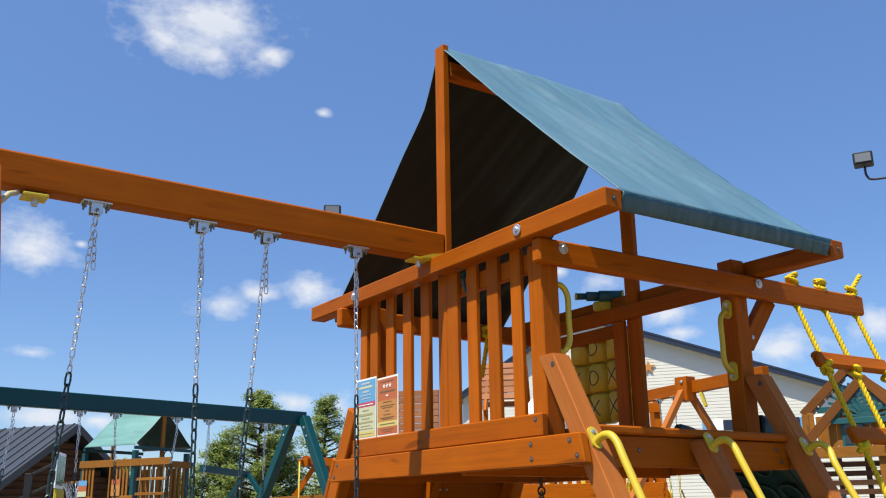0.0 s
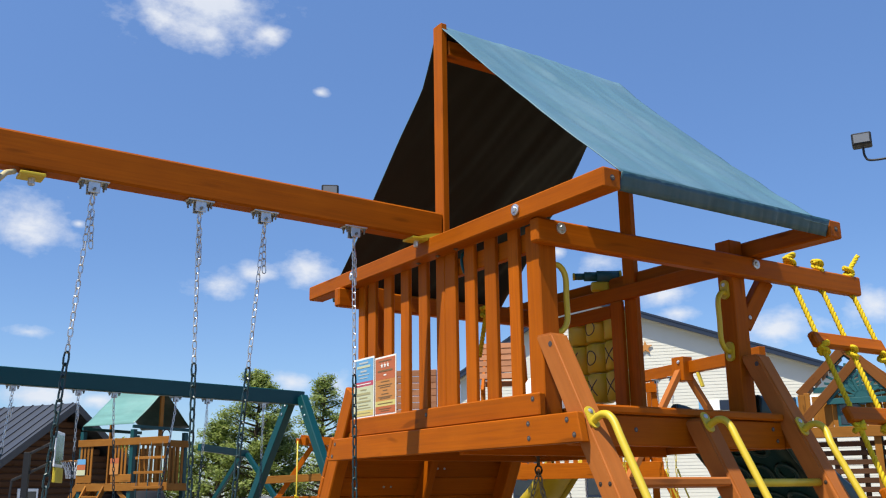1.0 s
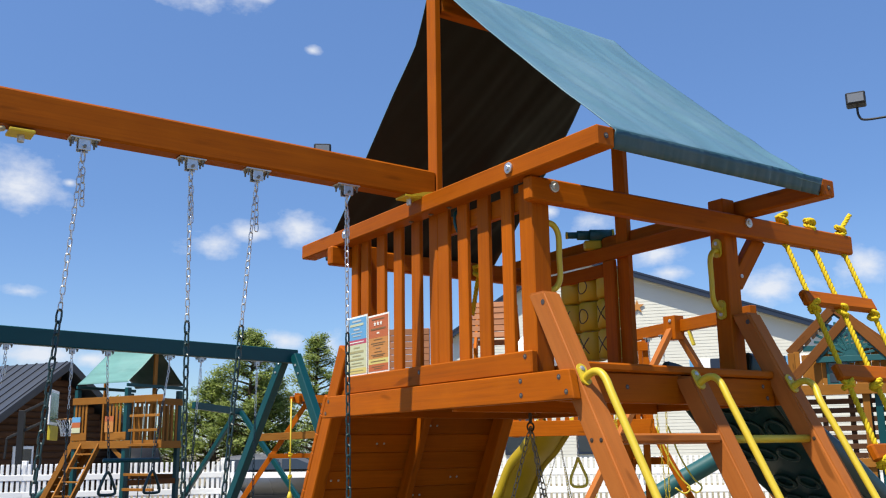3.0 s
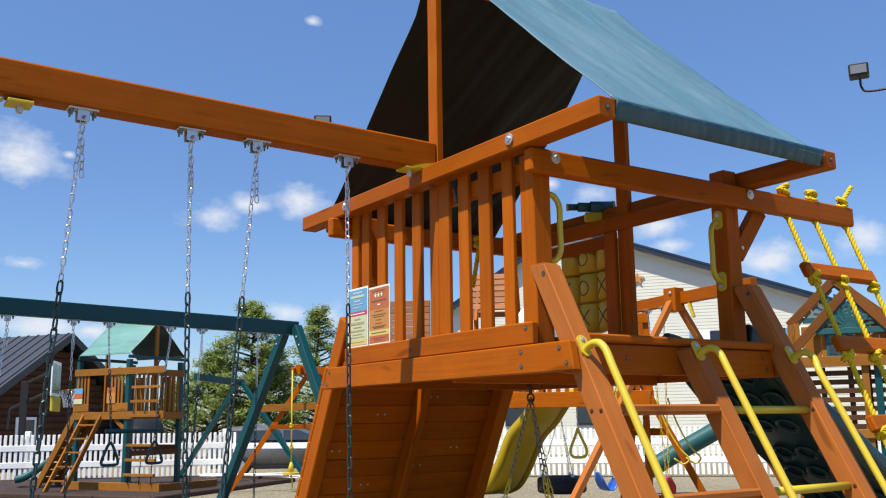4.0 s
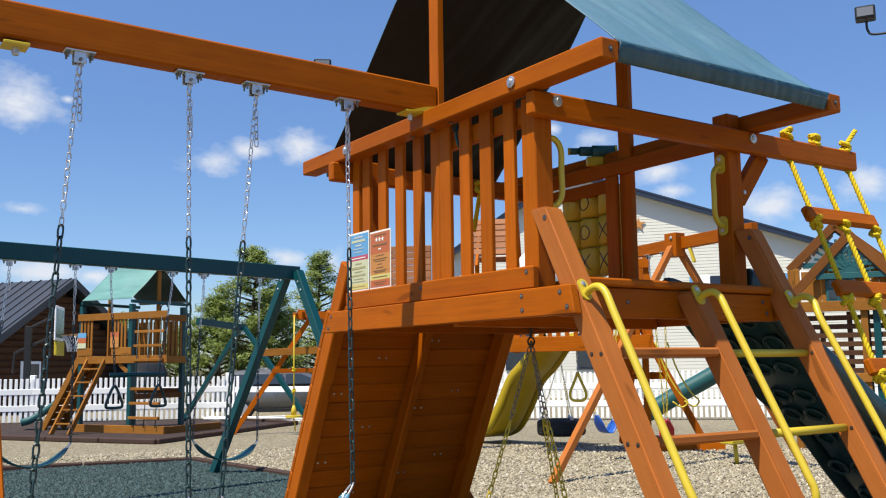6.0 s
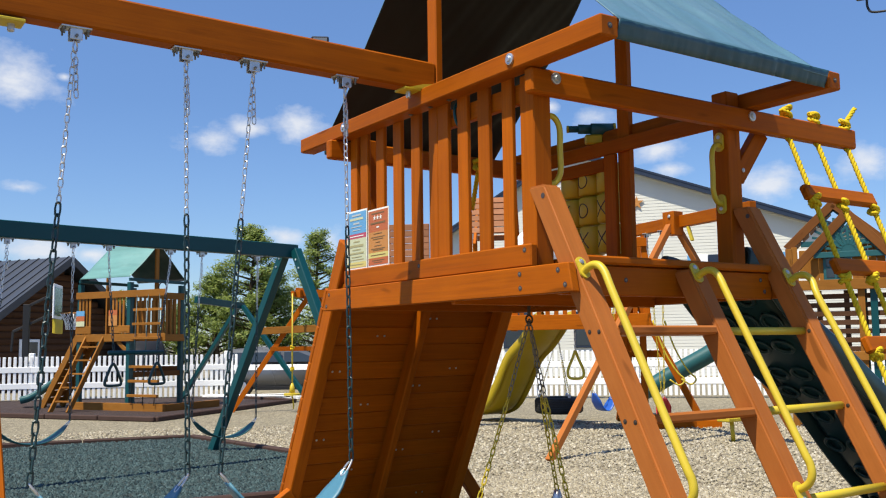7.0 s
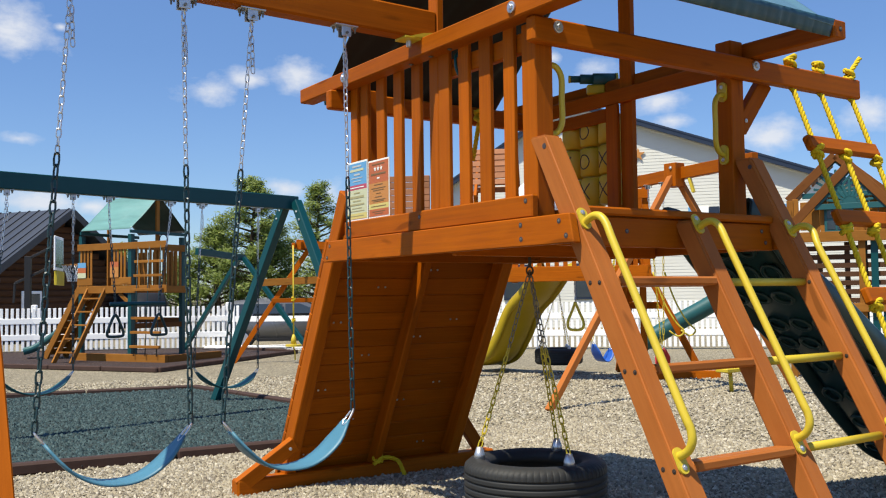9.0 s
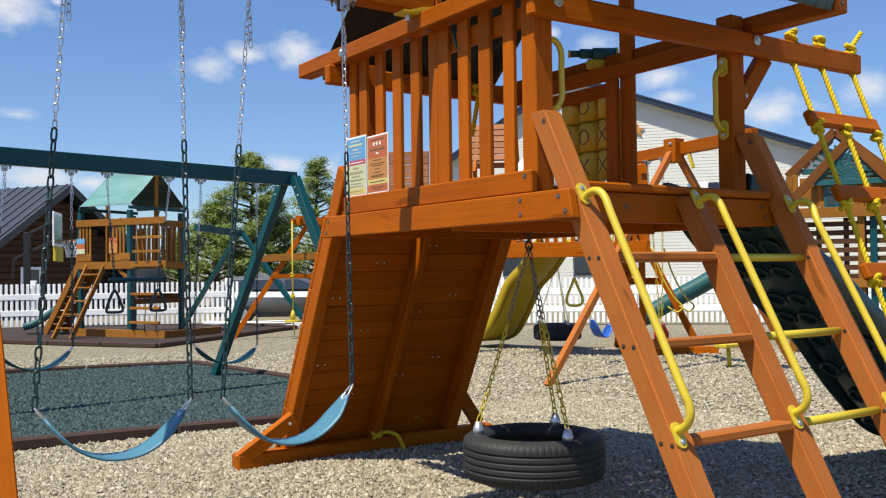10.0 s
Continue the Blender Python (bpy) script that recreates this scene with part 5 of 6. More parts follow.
# ---- basketball hoop ----
hoop = thing("basketball_hoop", (2.08, 21.55, -0.21), "black basketball stand with a clear backboard and orange rim", "basketball hoop", "", -22)
hoop.scale = (1.18, 1.18, 1.18)
one_span("pole", hoop, (-0.06, -0.06, 0), (0.06, 0.06, 2.10), BLACK)
one_beam("arm", hoop, (0, 0, 2.05), (0.57, 0, 2.35), 0.05, 0.05, BLACK)
one_beam("arm", hoop, (-0.25, 0, 1.55), (0.57, 0, 1.95), 0.05, 0.05, BLACK)
one_beam("handle", hoop, (-0.25, 0, 1.55), (-0.27, 0, 1.15), 0.04, 0.04, BLACK)
bb = one_span("backboard", hoop, (0.57, -0.45, 1.80), (0.60, 0.45, 2.50), WHITE, 0.01)
one_span("pane", bb, (0.601, -0.40, 1.86), (0.604, 0.40, 2.44), painted("backboard_green", (0.10, 0.17, 0.13), 0.2, 0.5, 0.1), 0.001)
one_span("pad", hoop, (0.57, -0.40, 1.50), (0.63, 0.40, 1.79), YELLOW, 0.01)
rc = V3(0.86, 0, 1.92)
one_tube("rim", hoop, [rc + V3(0.225 * math.cos(t), 0.225 * math.sin(t), 0) for t in (q * math.pi / 10 for q in range(20))], 0.012, P_ORANGE, 6, True)
bm = bmesh.new()
for q in range(12):
    for s in (-1, 1):
        a = q * math.pi / 6
        tube(bm, [rc + V3(0.225 * math.cos(a), 0.225 * math.sin(a), 0), rc + V3(0.13 * math.cos(a + s * 0.3), 0.13 * math.sin(a + s * 0.3), -0.17), rc + V3(0.10 * math.cos(a + s * 0.6), 0.10 * math.sin(a + s * 0.6), -0.34)], 0.006, 4)
part("net", bm, WHITE, hoop)


# ---- parked cars behind the fence ----
def car(at, rz, mat, label):
    c = thing("car", at, label, "car", "parked cars", rz)
    prof = [(-2.2, 0.30), (-2.25, 0.75), (-2.15, 1.0), (-1.80, 1.38), (-0.9, 1.46), (0.2, 1.42), (1.10, 1.0), (2.05, 0.86), (2.25, 0.6), (2.2, 0.3)]
    bm = bmesh.new()
    L = [bm.verts.new((x, -0.86 if z < 1.1 else -0.68, z)) for x, z in prof]
    R = [bm.verts.new((x, 0.86 if z < 1.1 else 0.68, z)) for x, z in prof]
    bm.faces.new(L)
    bm.faces.new(R)
    for i in range(len(prof)):
        j = (i + 1) % len(prof)
        bm.faces.new((L[i], L[j], R[j], R[i]))
    bmesh.ops.bevel(bm, geom=bm.edges[:], offset=0.06, segments=2, affect="EDGES")
    part("body", bm, mat, c, "", True)
    for s in (-1, 1):
        for x0, x1, x2, x3 in ((-1.95, -1.25, -1.25, -1.68), (-1.17, -0.30, -0.30, -1.17), (-0.22, 0.85, 0.18, -0.22)):
            bm = bmesh.new()
            plate(bm, [(x0, s * 0.862, 1.03), (x1, s * 0.862, 1.03), (x2, s * 0.745, 1.30), (x3, s * 0.745, 1.30)], (0, s * 0.012, 0))
            part("side_window", bm, GLASS, c)
        one_span("sill", c, (-1.0, s * 0.87 - 0.01, 0.27), (1.0, s * 0.87 + 0.01, 0.36), BLACK)
        for x in (-1.4, 1.4):
            bm = tyre_mesh(0.32, 0.22, 24)
            bmesh.ops.transform(bm, matrix=pose(x, s * 0.78, 0.32, 90), verts=bm.verts)
            w = part("wheel", bm, RUBBER, c, "", True)
            bm = bmesh.new()
            disc(bm, (x, s * 0.80, 0.32), (0, s, 0), 0.21, 0.08, 16)
            part("rim", bm, STEEL, w)
    return c


car((9.25, 22.0, -0.27), -25, CAR_PAINT, "silver parked car behind the picket fence")
car((7.0, 29.0, 0), 72, BLACK, "black parked car behind the picket fence")


# ---- trees ----
def tree(at, height, spread, seed, label, leaves=9000, start=0.15):
    rnd = random.Random(seed)
    t = thing("tree", at, label, "tree", "trees behind the fence")
    bm = bmesh.new()
    tube(bm, [V3(0.05 * math.sin(i), 0.04 * math.cos(i * 1.3), height * 0.95 * i / 8) for i in range(9)], [0.16 * (1 - i / 8.6) for i in range(9)], 8)
    tips = []
    for i in range(54):
        z = height * (start + (0.97 - start) * (i / 54) ** 0.9)
        k = spread * (1.05 - (z / height)) ** 0.85 * rnd.uniform(0.55, 1.15)
        a = i * 2.4 + rnd.uniform(-0.4, 0.4)
        d = V3(math.cos(a), math.sin(a), rnd.uniform(0.25, 0.8))
        p = V3(0, 0, z)
        e = p + V3(d.x * k, d.y * k, d.z * k * 0.6)
        tube(bm, [p, p.lerp(e, 0.5) - V3(0, 0, 0.04 * k), e], [0.045, 0.03, 0.008], 5)
        for q in range(5):
            f = rnd.uniform(0.45, 1.12)
            tips.append((p.lerp(e, f), 0.22 + 0.3 * rnd.random() * k * 0.5))
    part("trunk", bm, BARK, t, "", True)
    verts, faces = [], []
    for i in range(leaves):
        c, r = tips[rnd.randrange(len(tips))]
        p = c + V3(rnd.gauss(0, 1), rnd.gauss(0, 1), rnd.gauss(0, 0.75)) * r * 0.46
        s = rnd.uniform(0.028, 0.058)
        u = V3(rnd.gauss(0, 1), rnd.gauss(0, 1), rnd.gauss(0, 1)).normalized()
        v = u.orthogonal().normalized()
        o = len(verts)
        verts += [p + u * s * 1.7, p + v * s * 0.5, p - u * s * 1.7, p - v * s * 0.5]
        faces.append((o, o + 1, o + 2, o + 3))
    me = bpy.data.meshes.new("crown")
    me.from_pydata(verts, [], faces)
    me.materials.append(LEAF)
    o = new("crown", me)
    o.parent = t
    tagged(o, "", "", "", "stuff")


tree((11.35, 29.9, 0), 5.75, 2.7, 1, "young green pine tree with an open crown", 15000)
tree((13.35, 28.6, 0), 5.55, 1.9, 2, "slender green pine tree behind the fence", 8000)
tree((10.2, 30.6, 0), 3.9, 2.1, 3, "bushy green pine tree behind the fence", 11000)
tree((12.5, 31.0, 0), 4.0, 2.4, 4, "spreading green tree behind the fence", 12000)
tree((14.8, 30.0, 0), 3.4, 1.9, 5, "low green tree behind the fence", 9000)
tree((9.2, 31.6, 0), 2.6, 1.6, 7, "low green shrub tree behind the parked cars", 7000)
tree((7.4, 33.5, 0), 3.3, 1.4, 6, "small green tree beside the cabin", 5000)


# ---- white building ----
def white_building():
    c = thing("white_building", (22.0, 20.8, 0), "long white building with lap siding and dark blue roof trim", "building", "", -51)
    # local x runs along the gable wall toward the right, y away from the yard
    xl, xr, xp, ze, zp = -6.8, 12.0, -2.4, 3.1, 8.0
    top = lambda x: zp - (x - xp) * (zp - 4.6) / 9.5 if x > xp else zp - (xp - x) * 0.62
    z = 0.0
    while z < zp - 0.05:
        a = max(xl, xp - (zp - z) / 0.62 if z > top(xl) else xl)
        b = min(xr, xp + (zp - z) * 9.5 / (zp - 4.6) if z > top(xr) else xr)
        bm = bmesh.new()
        plate(bm, [(a, 0.0, z), (b, 0.0, z), (b, 0.008, z + 0.115), (a, 0.008, z + 0.115)], (0, 0.03, 0))
        part("siding_board", bm, SIDING, c)
        z += 0.112
    bm = bmesh.new()
    plate(bm, [(xl, 0.08, 0), (xr, 0.08, 0), (xr, 0.08, top(xr)), (xp, 0.08, zp), (xl, 0.08, top(xl))], (0, 9.0, 0))
    part("wall", bm, SIDING, c)
    for x in (xl - 0.3, xr + 0.4):
        a, b = V3(xp, -0.1, zp + 0.05), V3(x, -0.1, top(x) + 0.05)
        one_beam("barge_board", c, a + V3(0, -0.21, 0.06), b + V3(0, -0.21, 0.06), 0.05, 0.22, NAVY)
        one_beam("soffit_board", c, a + V3(0, 0.08, -0.04), b + V3(0, 0.08, -0.04), 0.05, 0.07, SIDING)
        bm = bmesh.new()
        plate(bm, [a + V3(0, -0.25, 0.1), b + V3(0, -0.25, 0.1), b + V3(0, 9.3, 0.1), a + V3(0, 9.3, 0.1)], (0, 0, 0.06))
        part("roof", bm, NAVY, c)
    # checkered band
    k = 0
    x = 1.72
    while x < xr:
        one_span("band_panel", c, (x, -0.05, 3.82), (x + 0.34, -0.005, 4.16), (P_BLUE, WHITE, NAVY)[k % 3], 0.01)
        x += 0.35
        k += 1
    for x in (-4.4, -1.8):
        w = one_span("window", c, (x - 0.5, -0.06, 1.0), (x + 0.5, -0.005, 2.3), NAVY, 0.02)
        one_span("pane", w, (x - 0.42, -0.068, 1.08), (x + 0.42, -0.062, 2.22), GLASS, 0.002)
    st = []
    for i in range(10):
        r = 0.25 if i % 2 == 0 else 0.10
        st.append(V3(0.05 + r * math.sin(i * math.pi / 5), -0.06, 6.1 + r * math.cos(i * math.pi / 5)))
    bm = bmesh.new()
    plate(bm, st, (0, 0.04, 0))
    part("barn_star", bm, P_ORANGE, c, "copper coloured barn star")


white_building()


# ---- flood lights on poles ----
def flood_pole(at, height, rz, label, reach=0.5):
    p = thing("flood_light", at, label, "lamp post", "flood lights", rz)
    one_tube("pole", p, [(0, 0, 0), (0, 0, height)], 0.06, BLACK, 10)
    one_tube("arm", p, spline([(0, 0, height - 0.4), (-reach + 0.2, 0, height - 0.42), (-reach + 0.02, 0, height - 0.3), (-reach, 0, height - 0.05)], 5), 0.03, BLACK, 8)
    h = one_span("lamp_head", p, (-reach - 0.25, -0.2, height - 0.02), (-reach + 0.22, 0.2, height + 0.30), BLACK, 0.03)
    one_span("lens", h, (-reach - 0.20, -0.212, height + 0.03), (-reach + 0.17, -0.203, height + 0.25), LENS, 0.005)


flood_pole((19.62, 9.02, 0), 9.62, -60, "black flood light head on a tall pole", 1.05)
flood_pole((10.28, 18.70, 0), 9.15, -28, "black flood light seen over the swing beam", 1.60)


# ---- orange sets in the background ----
def yard_set():
    """Big swing frame behind the tower: beam, end frame and hangers."""
    t = thing("cedar_swing_frame", (6.1, 4.9, 0), "orange wooden swing frame with wide legs on the gravel", "swing set")
    o = V3(6.1, 4.9, 0)
    a, b = V3(6.62, 6.9, 2.60) - o, V3(5.98, 3.55, 2.60) - o
    one_beam("swing_beam", t, a, b, 0.09, 0.14, REDWOOD)
    top = V3(6.15, 4.83, 2.50) - o
    for f, k in ((V3(3.93, 4.58, 0) - o, -0.06), (V3(7.12, 3.92, 0) - o, 0.06)):
        leg = one_beam("frame_leg", t, top + V3(k, 0, 0.05), f, 0.07, 0.075, PALE_REDWOOD, (0, 1, 0))
    one_span("frame_block", t, (-0.03, -0.16, 2.44), (0.13, 0.02, 2.72), REDWOOD)
    bolts(t, [(-0.032, -0.09, z) for z in (2.50, 2.66)], (-1, 0, 0), 0.02, 0.01)
    one_beam("beam_bracket", t, (0.06, -0.35, 2.35), (0.05, -0.30, 2.52), 0.05, 0.03, YELLOW)
    return t


yard_set()
belt_swing([(6.40, 5.75, 2.53), (6.47, 6.15, 2.53)], [(5.83, 5.93, 0.56), (6.12, 5.92, 0.50)], 0.4, 0.19, BRIGHT_BLUE, CHAIN_YELLOW, "bright blue belt swing on yellow chains", "swings behind the tower", 0.17, 0.05)
belt_swing([(6.25, 5.1, 2.53), (6.3, 5.4, 2.53)], [(6.38, 5.28, 0.50), (6.58, 5.50, 0.50)], 0.4, 0.22, BRIGHT_RED, CHAIN_YELLOW, "red belt swing on yellow chains", "swings behind the tower", 0.17, 0.05)


def glider_frame():
    """Small A-frame with cross bars, ground beam and yellow handles."""
    t = thing("small_play_frame", (7.5, 6.5, 0), "small orange wooden A frame with yellow handles", "play frame")
    o = V3(7.5, 6.5, 0)
    apex, right, left = V3(7.33, 6.69, 1.80) - o, V3(7.93, 6.02, 0.05) - o, V3(7.55, 7.25, 0.05) - o
    back = V3(0.75, 0.68, 0)
    for q in (V3(0, 0, 0), back):
        one_beam("frame_leg", t, apex + q + V3(0, 0, 0.06), right + q, 0.07, 0.09, REDWOOD)
        one_beam("frame_leg", t, apex + q + V3(0, 0, 0.06), left + q, 0.07, 0.09, REDWOOD)
        one_beam("cross_bar", t, apex.lerp(left, 0.45) + q, apex.lerp(right, 0.45) + q, 0.04, 0.09, REDWOOD)
    one_beam("top_beam", t, apex - back * 0.3, apex + back * 1.3, 0.09, 0.12, REDWOOD)
    one_beam("ground_beam", t, V3(7.40, 6.48, 0.06) - o, V3(8.05, 5.80, 0.06) - o, 0.09, 0.11, REDWOOD)
    one_beam("ground_beam", t, V3(7.10, 6.30, 0.05) - o, V3(7.95, 6.00, 0.05) - o, 0.09, 0.10, REDWOOD)
    for k in (0.0, 0.28):
        p = [V3(6.72 + k, 5.745 + k * 0.2, 1.46), V3(6.80 + k, 5.66 + k * 0.2, 1.10), V3(6.90 + k, 5.55 + k * 0.2, 0.82), V3(6.97 + k, 5.47 + k * 0.2, 0.70), V3(6.92 + k, 5.52 + k * 0.2, 0.63), V3(6.84 + k, 5.6 + k * 0.2, 0.70)]
        one_tube("handle", t, spline([q - o for q in p], 5), 0.011, YELLOW, 8)


glider_frame()


def cedar_house():
    """Tower behind: deck, posts, slatted wooden roof."""
    t = thing("cedar_play_house", (6.52, 6.91, 0), "orange wooden play house with a slatted roof", "play set", "", -42)
    # local x to the right along its front, y away
    one_span("deck_beam", t, (-0.97, -0.62, 1.36), (0.92, -0.57, 1.56), REDWOOD)
    for k in range(6):
        one_span("deck_board", t, (-0.97, -0.55 + k * 0.15, 1.50), (0.92, -0.41 + k * 0.15, 1.535), REDWOOD)
    for x in (-0.92, 0.60, 0.87):
        for y in (-0.52, 0.30):
            one_span("post", t, (x - 0.045, y - 0.045, 0 if x > 0 and y > 0 else 1.36), (x + 0.045, y + 0.045, 2.66), REDWOOD)
    for k in range(15):
        one_span("slat", t, (-0.80 + k * 0.115, -0.55, 1.56), (-0.74 + k * 0.115, -0.53, 2.12), REDWOOD, 0.002)
    one_span("rail", t, (-0.95, -0.60, 2.08), (0.9, -0.57, 2.19), REDWOOD)
    one_span("rail", t, (-0.95, -0.60, 2.44), (0.9, -0.57, 2.56), REDWOOD)
    for k in range(6):
        for sd in (-1, 1):
            y, z = sd * (0.05 + k * 0.085), 3.20 - k * 0.095
            one_beam("roof_board", t, (-1.45, y, z), (-0.86, y, z), 0.02, 0.085, SHINGLE, (0, -sd * 0.45, 1))
    for x in (-1.38, -0.85):
        for sd in (-1, 1):
            one_beam("rafter", t, (x, 0.0, 3.17), (x, sd * 0.62, 2.50), 0.04, 0.09, REDWOOD)
        one_span("roof_post", t, (x - 0.03, -0.58, 1.50), (x + 0.03, -0.52, 2.60), REDWOOD)
    for k in range(9):
        one_span("wall_board", t, (-2.70, -0.30, 2.06 + k * 0.09), (-2.05, -0.27, 2.143 + k * 0.09), SHINGLE, 0.003)
    for x in (-2.65, -2.10):
        one_span("wall_post", t, (x - 0.04, -0.265, 0), (x + 0.04, -0.18, 2.87), REDWOOD)
    bm = bmesh.new()
    bmesh.ops.create_uvsphere(bm, u_segments=20, v_segments=12, radius=0.31)
    bmesh.ops.scale(bm, vec=(1, 0.4, 1), verts=bm.verts)
    bmesh.ops.translate(bm, vec=(-0.55, -0.66, 2.42), verts=bm.verts)
    part("bubble_window", bm, WHITE, t, "white domed bubble window", True)


cedar_house()
slide((6.57, 7.40, 0), 87, [(0.0, 1.50), (0.15, 1.46), (0.50, 1.16), (0.85, 0.92), (1.15, 0.52), (1.45, 0.22), (1.80, 0.10), (2.0, 0.09)], 0.55, 0.14, YELLOW_DULL, "yellow plastic wave slide of the play house")
tyre_swing((7.05, 8.0, 0.26), (7.10, 8.05, 1.32), 0.36, 0.24, "black tyre swing behind the tower", 0.4)
tz = thing("ring_trapeze", (6.33, 6.81, 0), "yellow triangle ring hung on a chain", "trapeze ring")
bm = bmesh.new()
chain(bm, (0, 0, 1.50), (0, 0, 1.06), 0.05, 0.004, 0.015)
part("chain", bm, STEEL, tz)
rv = Vector((0.75, -0.66, 0))
one_tube("ring", tz, spline([rv * dx + V3(0, 0, dz) for dx, dz in ((0, 1.08), (-0.045, 0.96), (-0.105, 0.81), (-0.09, 0.72), (0, 0.70), (0.09, 0.72), (0.105, 0.81), (0.045, 0.96), (0, 1.08))], 4), 0.019, YELLOW, 8)
ts = thing("tube_slide", (9.5, 7.9, 0), "teal plastic slide by the fence", "slide")
one_tube("chute", ts, spline([(0.8, -0.9, 1.45), (0.40, -0.48, 1.03), (0.0, 0.0, 0.68), (-0.38, 0.40, 0.36), (-0.65, 0.68, 0.20)], 5), 0.145, TEAL_SEAT, 14)
spring = thing("spring_toy", (6.70, 4.54, 0), "small yellow plastic seat on a leg", "seat")
one_span("seat", spring, (-0.16, -0.09, 0.245), (0.12, 0.09, 0.295), YELLOW, 0.02)
one_tube("leg", spring, [(0.02, 0, 0), (0.0, 0, 0.25)], 0.025, YELLOW, 8)


def left_set():
    """Orange frame between the teal swings and the tower."""
    t = thing("cedar_climbing_frame", (4.9, 13.4, 0), "orange wooden frame with cross beams behind the teal swings", "play frame", "", -26)
    one_beam("frame_leg", t, (-0.80, -0.02, 0.0), (0.62, 0.0, 2.15), 0.09, 0.09, REDWOOD, (0, 1, 0))
    one_beam("frame_leg", t, (2.05, 0.0, 0.0), (0.72, 0.0, 2.15), 0.09, 0.09, REDWOOD, (0, 1, 0))
    one_beam("cross_beam", t, (-0.35, -0.09, 1.47), (2.0, -0.09, 1.56), 0.05, 0.13, HONEY)
    one_beam("cross_bar", t, (-0.10, -0.09, 1.14), (1.6, -0.09, 1.14), 0.05, 0.08, REDWOOD)
    one_beam("top_beam", t, (0.4, -0.2, 2.15), (1.2, 2.4, 2.15), 0.09, 0.14, REDWOOD)
    one_beam("top_beam", t, (0.35, -0.06, 2.20), (1.9, -0.06, 2.05), 0.05, 0.14, REDWOOD)
    d = thing("disc_swing", (5.04, 13.0, 0), "yellow disc swing on a rope", "swing")
    one_tube("rope", d, [(0, 0, 2.15), (0, 0, 0.27)], 0.014, YELLOW, 6)
    one_beam("hang_arm", d, (0, 0, 2.15), (0.45, 0.55, 2.15), 0.06, 0.09, REDWOOD)
    bm = bmesh.new()
    disc(bm, (0, 0, 0.30), (0, 0, 1), 0.15, 0.04, 18)
    part("seat", bm, YELLOW, d)
    for i, z in enumerate((1.17, 0.78)):
        bm = bmesh.new()
        knot(bm, (0, 0, z), 0.030, 2 + i)
        part("knot", bm, ROPE, d)
    one_tube("cone", d, [(0, 0, 0.35), (0, 0, 0.44), (0, 0, 0.52)], [0.055, 0.045, 0.020], YELLOW, 12)
    one_tube("tail", d, [(0, 0, 0.30), (0.02, -0.01, 0.18), (0.01, -0.04, 0.06)], 0.013, YELLOW, 6)


left_set()


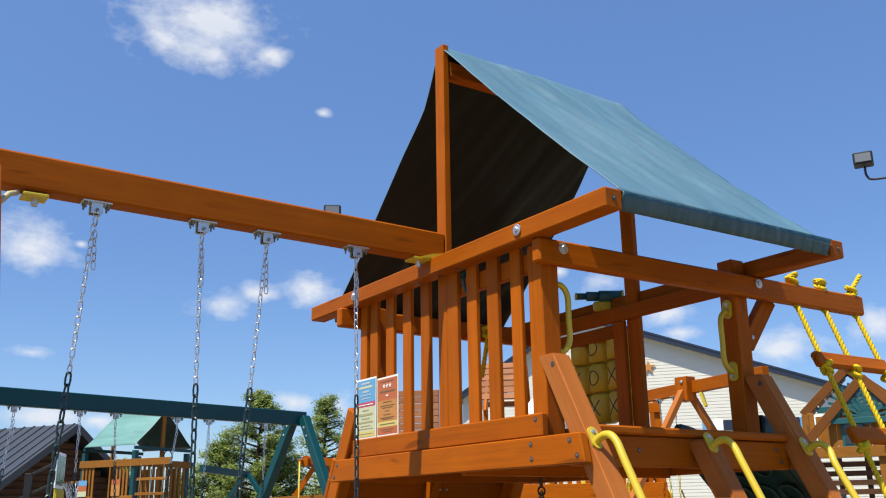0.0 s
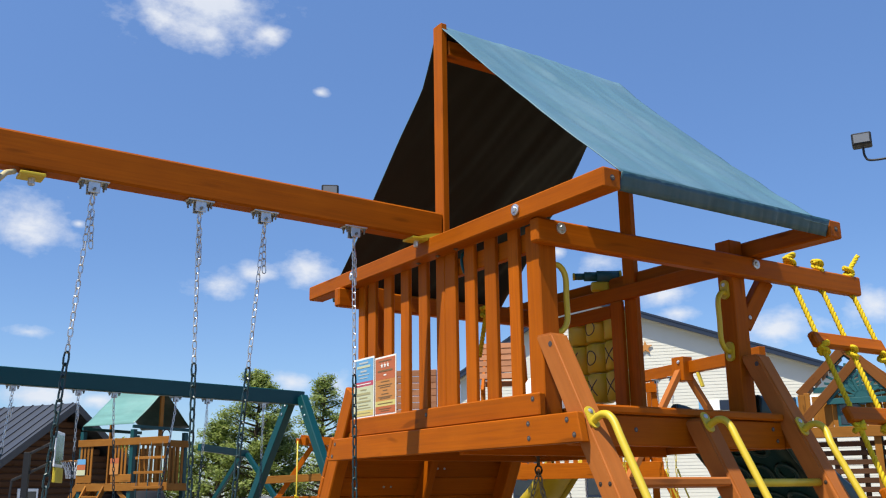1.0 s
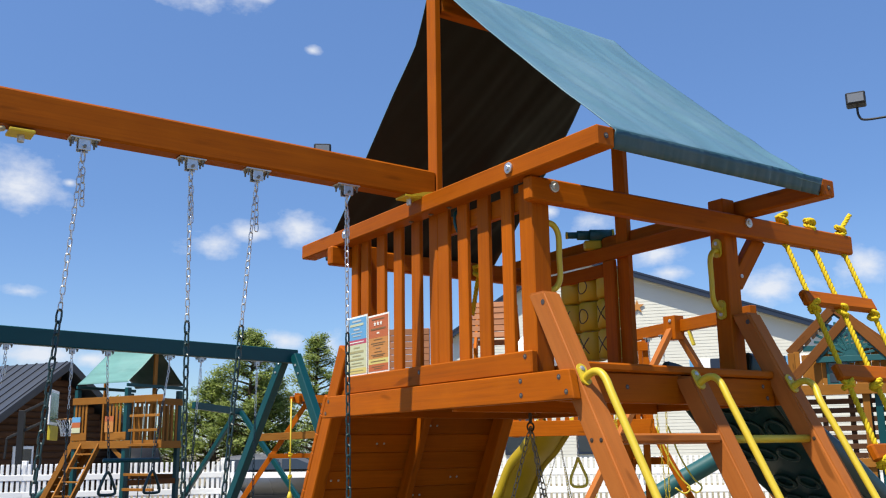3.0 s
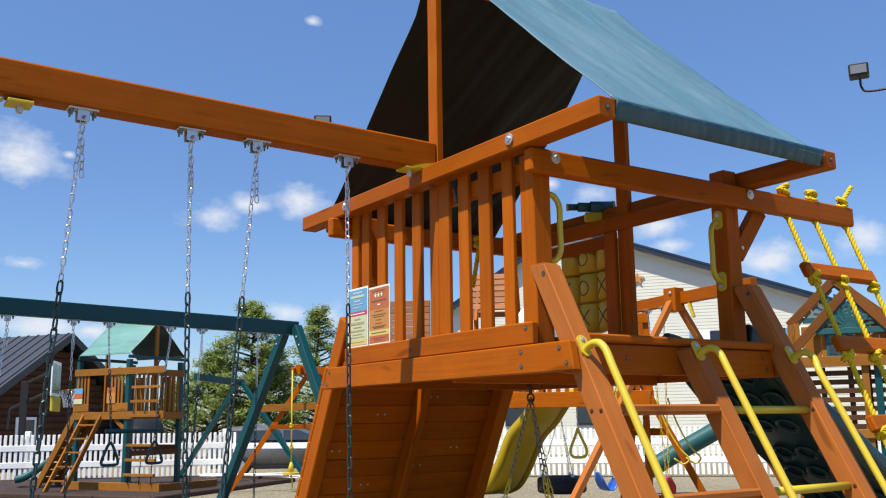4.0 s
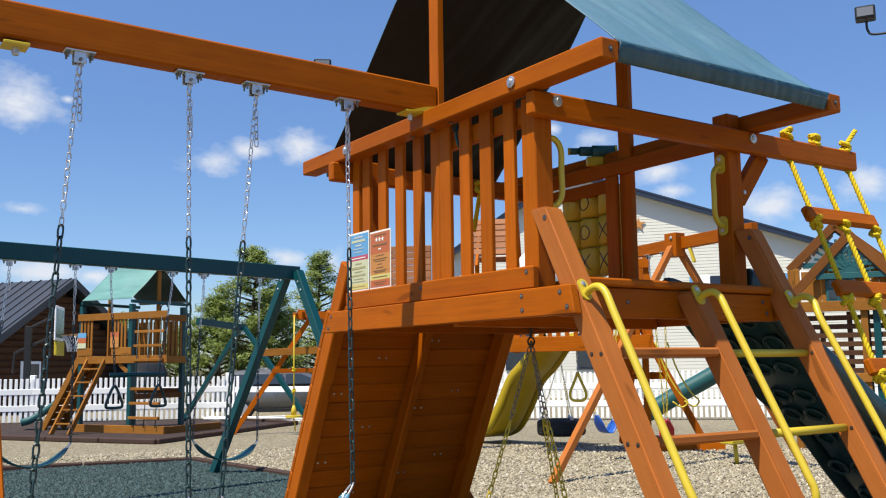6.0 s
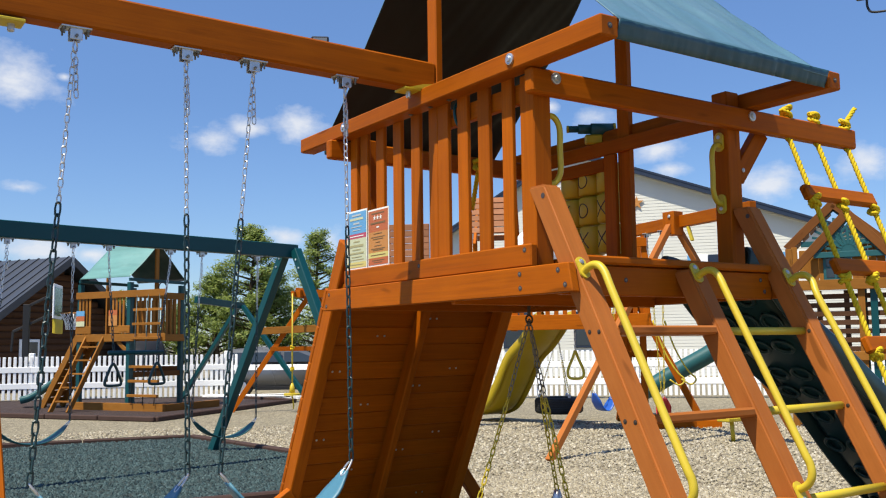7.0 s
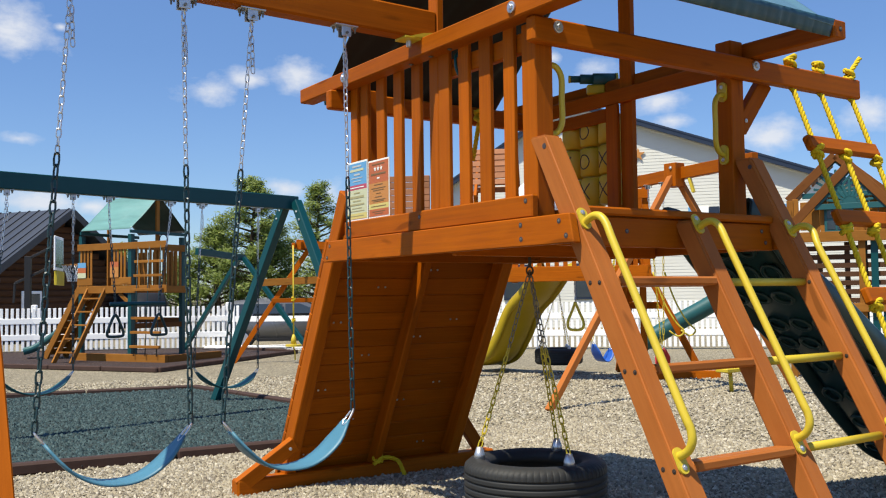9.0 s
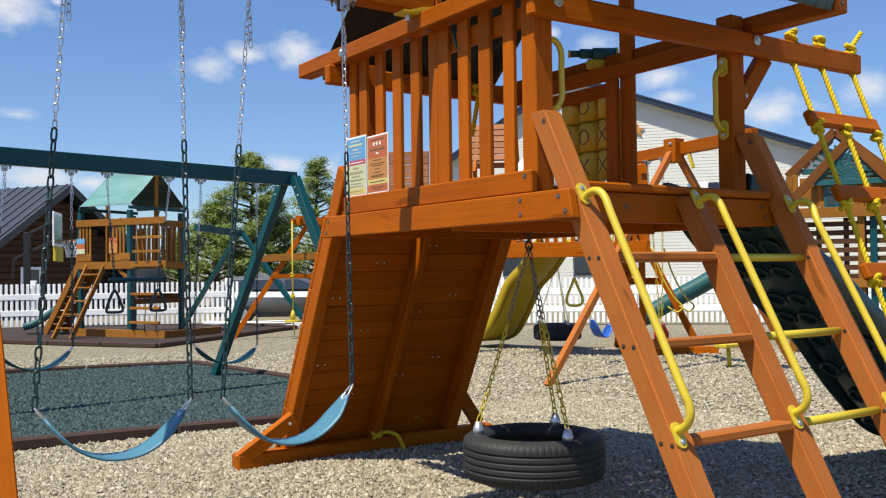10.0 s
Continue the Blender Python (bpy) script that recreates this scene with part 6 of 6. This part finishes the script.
def right_house():
    """Play house with two gables in cedar and teal."""
    t = thing("gabled_play_house", (9.40, 4.75, 0), "cedar and teal play house with two sunburst gables", "play set", "", -57)

    def gable(x0, x1, xp, ze, zp, y):
        g = one_beam("rafter", t, (x0, y, ze), (xp, y, zp), 0.05, 0.12, BROWN_CEDAR)
        one_beam("rafter", t, (x1, y, ze), (xp, y, zp), 0.05, 0.12, BROWN_CEDAR)
        for s in (-1, 1):
            a, b = V3(xp, y + 0.03, zp - 0.04), V3(xp + s * 0.62 * (x1 - xp), y + 0.03, zp - 0.04 - 0.62 * (zp - ze))
            one_beam("gable_trim", t, a, b, 0.03, 0.10, TEAL_SEAT)
        for k in range(9):
            th = math.pi * (k + 0.5) / 9
            c = V3(xp, y + 0.02, zp - 0.52)
            one_beam("sun_ray", t, c + V3(math.cos(th), 0, math.sin(th)) * 0.08, c + V3(math.cos(th), 0, math.sin(th)) * (0.32 if 1 < k < 7 else 0.30), 0.02, 0.035, TEAL_SEAT)
        bm = bmesh.new()
        disc(bm, (xp, y + 0.01, zp - 0.52), (0, 1, 0), 0.10, 0.02, 16)
        part("sun_disc", bm, TEAL_SEAT, t)
        one_span("gable_sill", t, (xp - 0.45, y, zp - 0.60), (xp + 0.45, y + 0.03, zp - 0.52), TEAL_SEAT)
        return g
    gable(-0.72, 0.62, -0.08, 2.48, 3.10, 0.35)
    gable(-0.66, 0.80, 0.09, 2.10, 2.90, -0.10)
    # roof boards on both slopes of the back gable
    for k in range(6):
        f = k / 6
        one_beam("roof_board", t, (-0.72 + 0.64 * f + 0.03, 0.33, 2.50 + 0.62 * f), (-0.72 + 0.64 * f + 0.03, 1.3, 2.50 + 0.62 * f), 0.12, 0.02, BROWN_CEDAR, (-0.7, 0, 0.7))
        one_beam("roof_board", t, (0.62 - 0.70 * f, 0.33, 2.50 + 0.62 * f), (0.62 - 0.70 * f, 1.3, 2.50 + 0.62 * f), 0.12, 0.02, BROWN_CEDAR, (0.7, 0, 0.7))
    for k in range(9):
        x = -0.40 + k * 0.105
        one_span("wall_board", t, (x, 0.0, 1.98), (x + 0.10, 0.02, 2.48), HONEY, 0.003)
    w = one_span("window", t, (-0.24, -0.025, 1.99), (0.06, -0.003, 2.34), TEAL_SEAT, 0.005)
    for x in (-0.205, -0.075):
        for z in (2.03, 2.18):
            one_span("pane", w, (x, -0.030, z), (x + 0.105, -0.0265, z + 0.125), GLASS, 0.001)
    one_span("front_rail", t, (-0.65, -0.08, 1.86), (1.0, -0.03, 2.0), HONEY)
    for x in (-0.68, 0.22, 0.95):
        one_span("post", t, (x - 0.045, -0.03, 0), (x + 0.045, 0.05, 2.45), HONEY)
    one_span("post", t, (0.33, 0.0, 0), (0.42, 0.09, 2.0), TEAL)
    one_span("corner_post", t, (-0.66, 0.30, 0), (-0.58, 0.38, 2.5), HONEY)
    one_span("side_panel", t, (-0.56, 0.32, 2.05), (-0.16, 0.35, 2.45), HONEY)
    for k in range(7):
        one_span("lattice_board", t, (-0.60, 0.06, 1.02 + k * 0.12), (0.95, 0.08, 1.09 + k * 0.12), LOG, 0.003)
    for x in (-0.35, 0.0, 0.6):
        one_span("lattice_post", t, (x, 0.085, 0.9), (x + 0.07, 0.10, 1.86), LOG)
    one_span("deck_beam", t, (-0.65, -0.06, 0.90), (1.0, -0.01, 1.02), HONEY)
    one_span("base_panel", t, (-0.28, -0.03, 0.55), (0.18, -0.01, 0.90), HONEY)
    one_span("base_panel", t, (0.46, -0.03, 0.2), (0.90, -0.01, 0.90), TEAL)
    for x in (-0.64, 0.22, 0.95):
        one_span("base_post", t, (x, 0.4, 0), (x + 0.08, 0.48, 1.9), TEAL)


right_house()
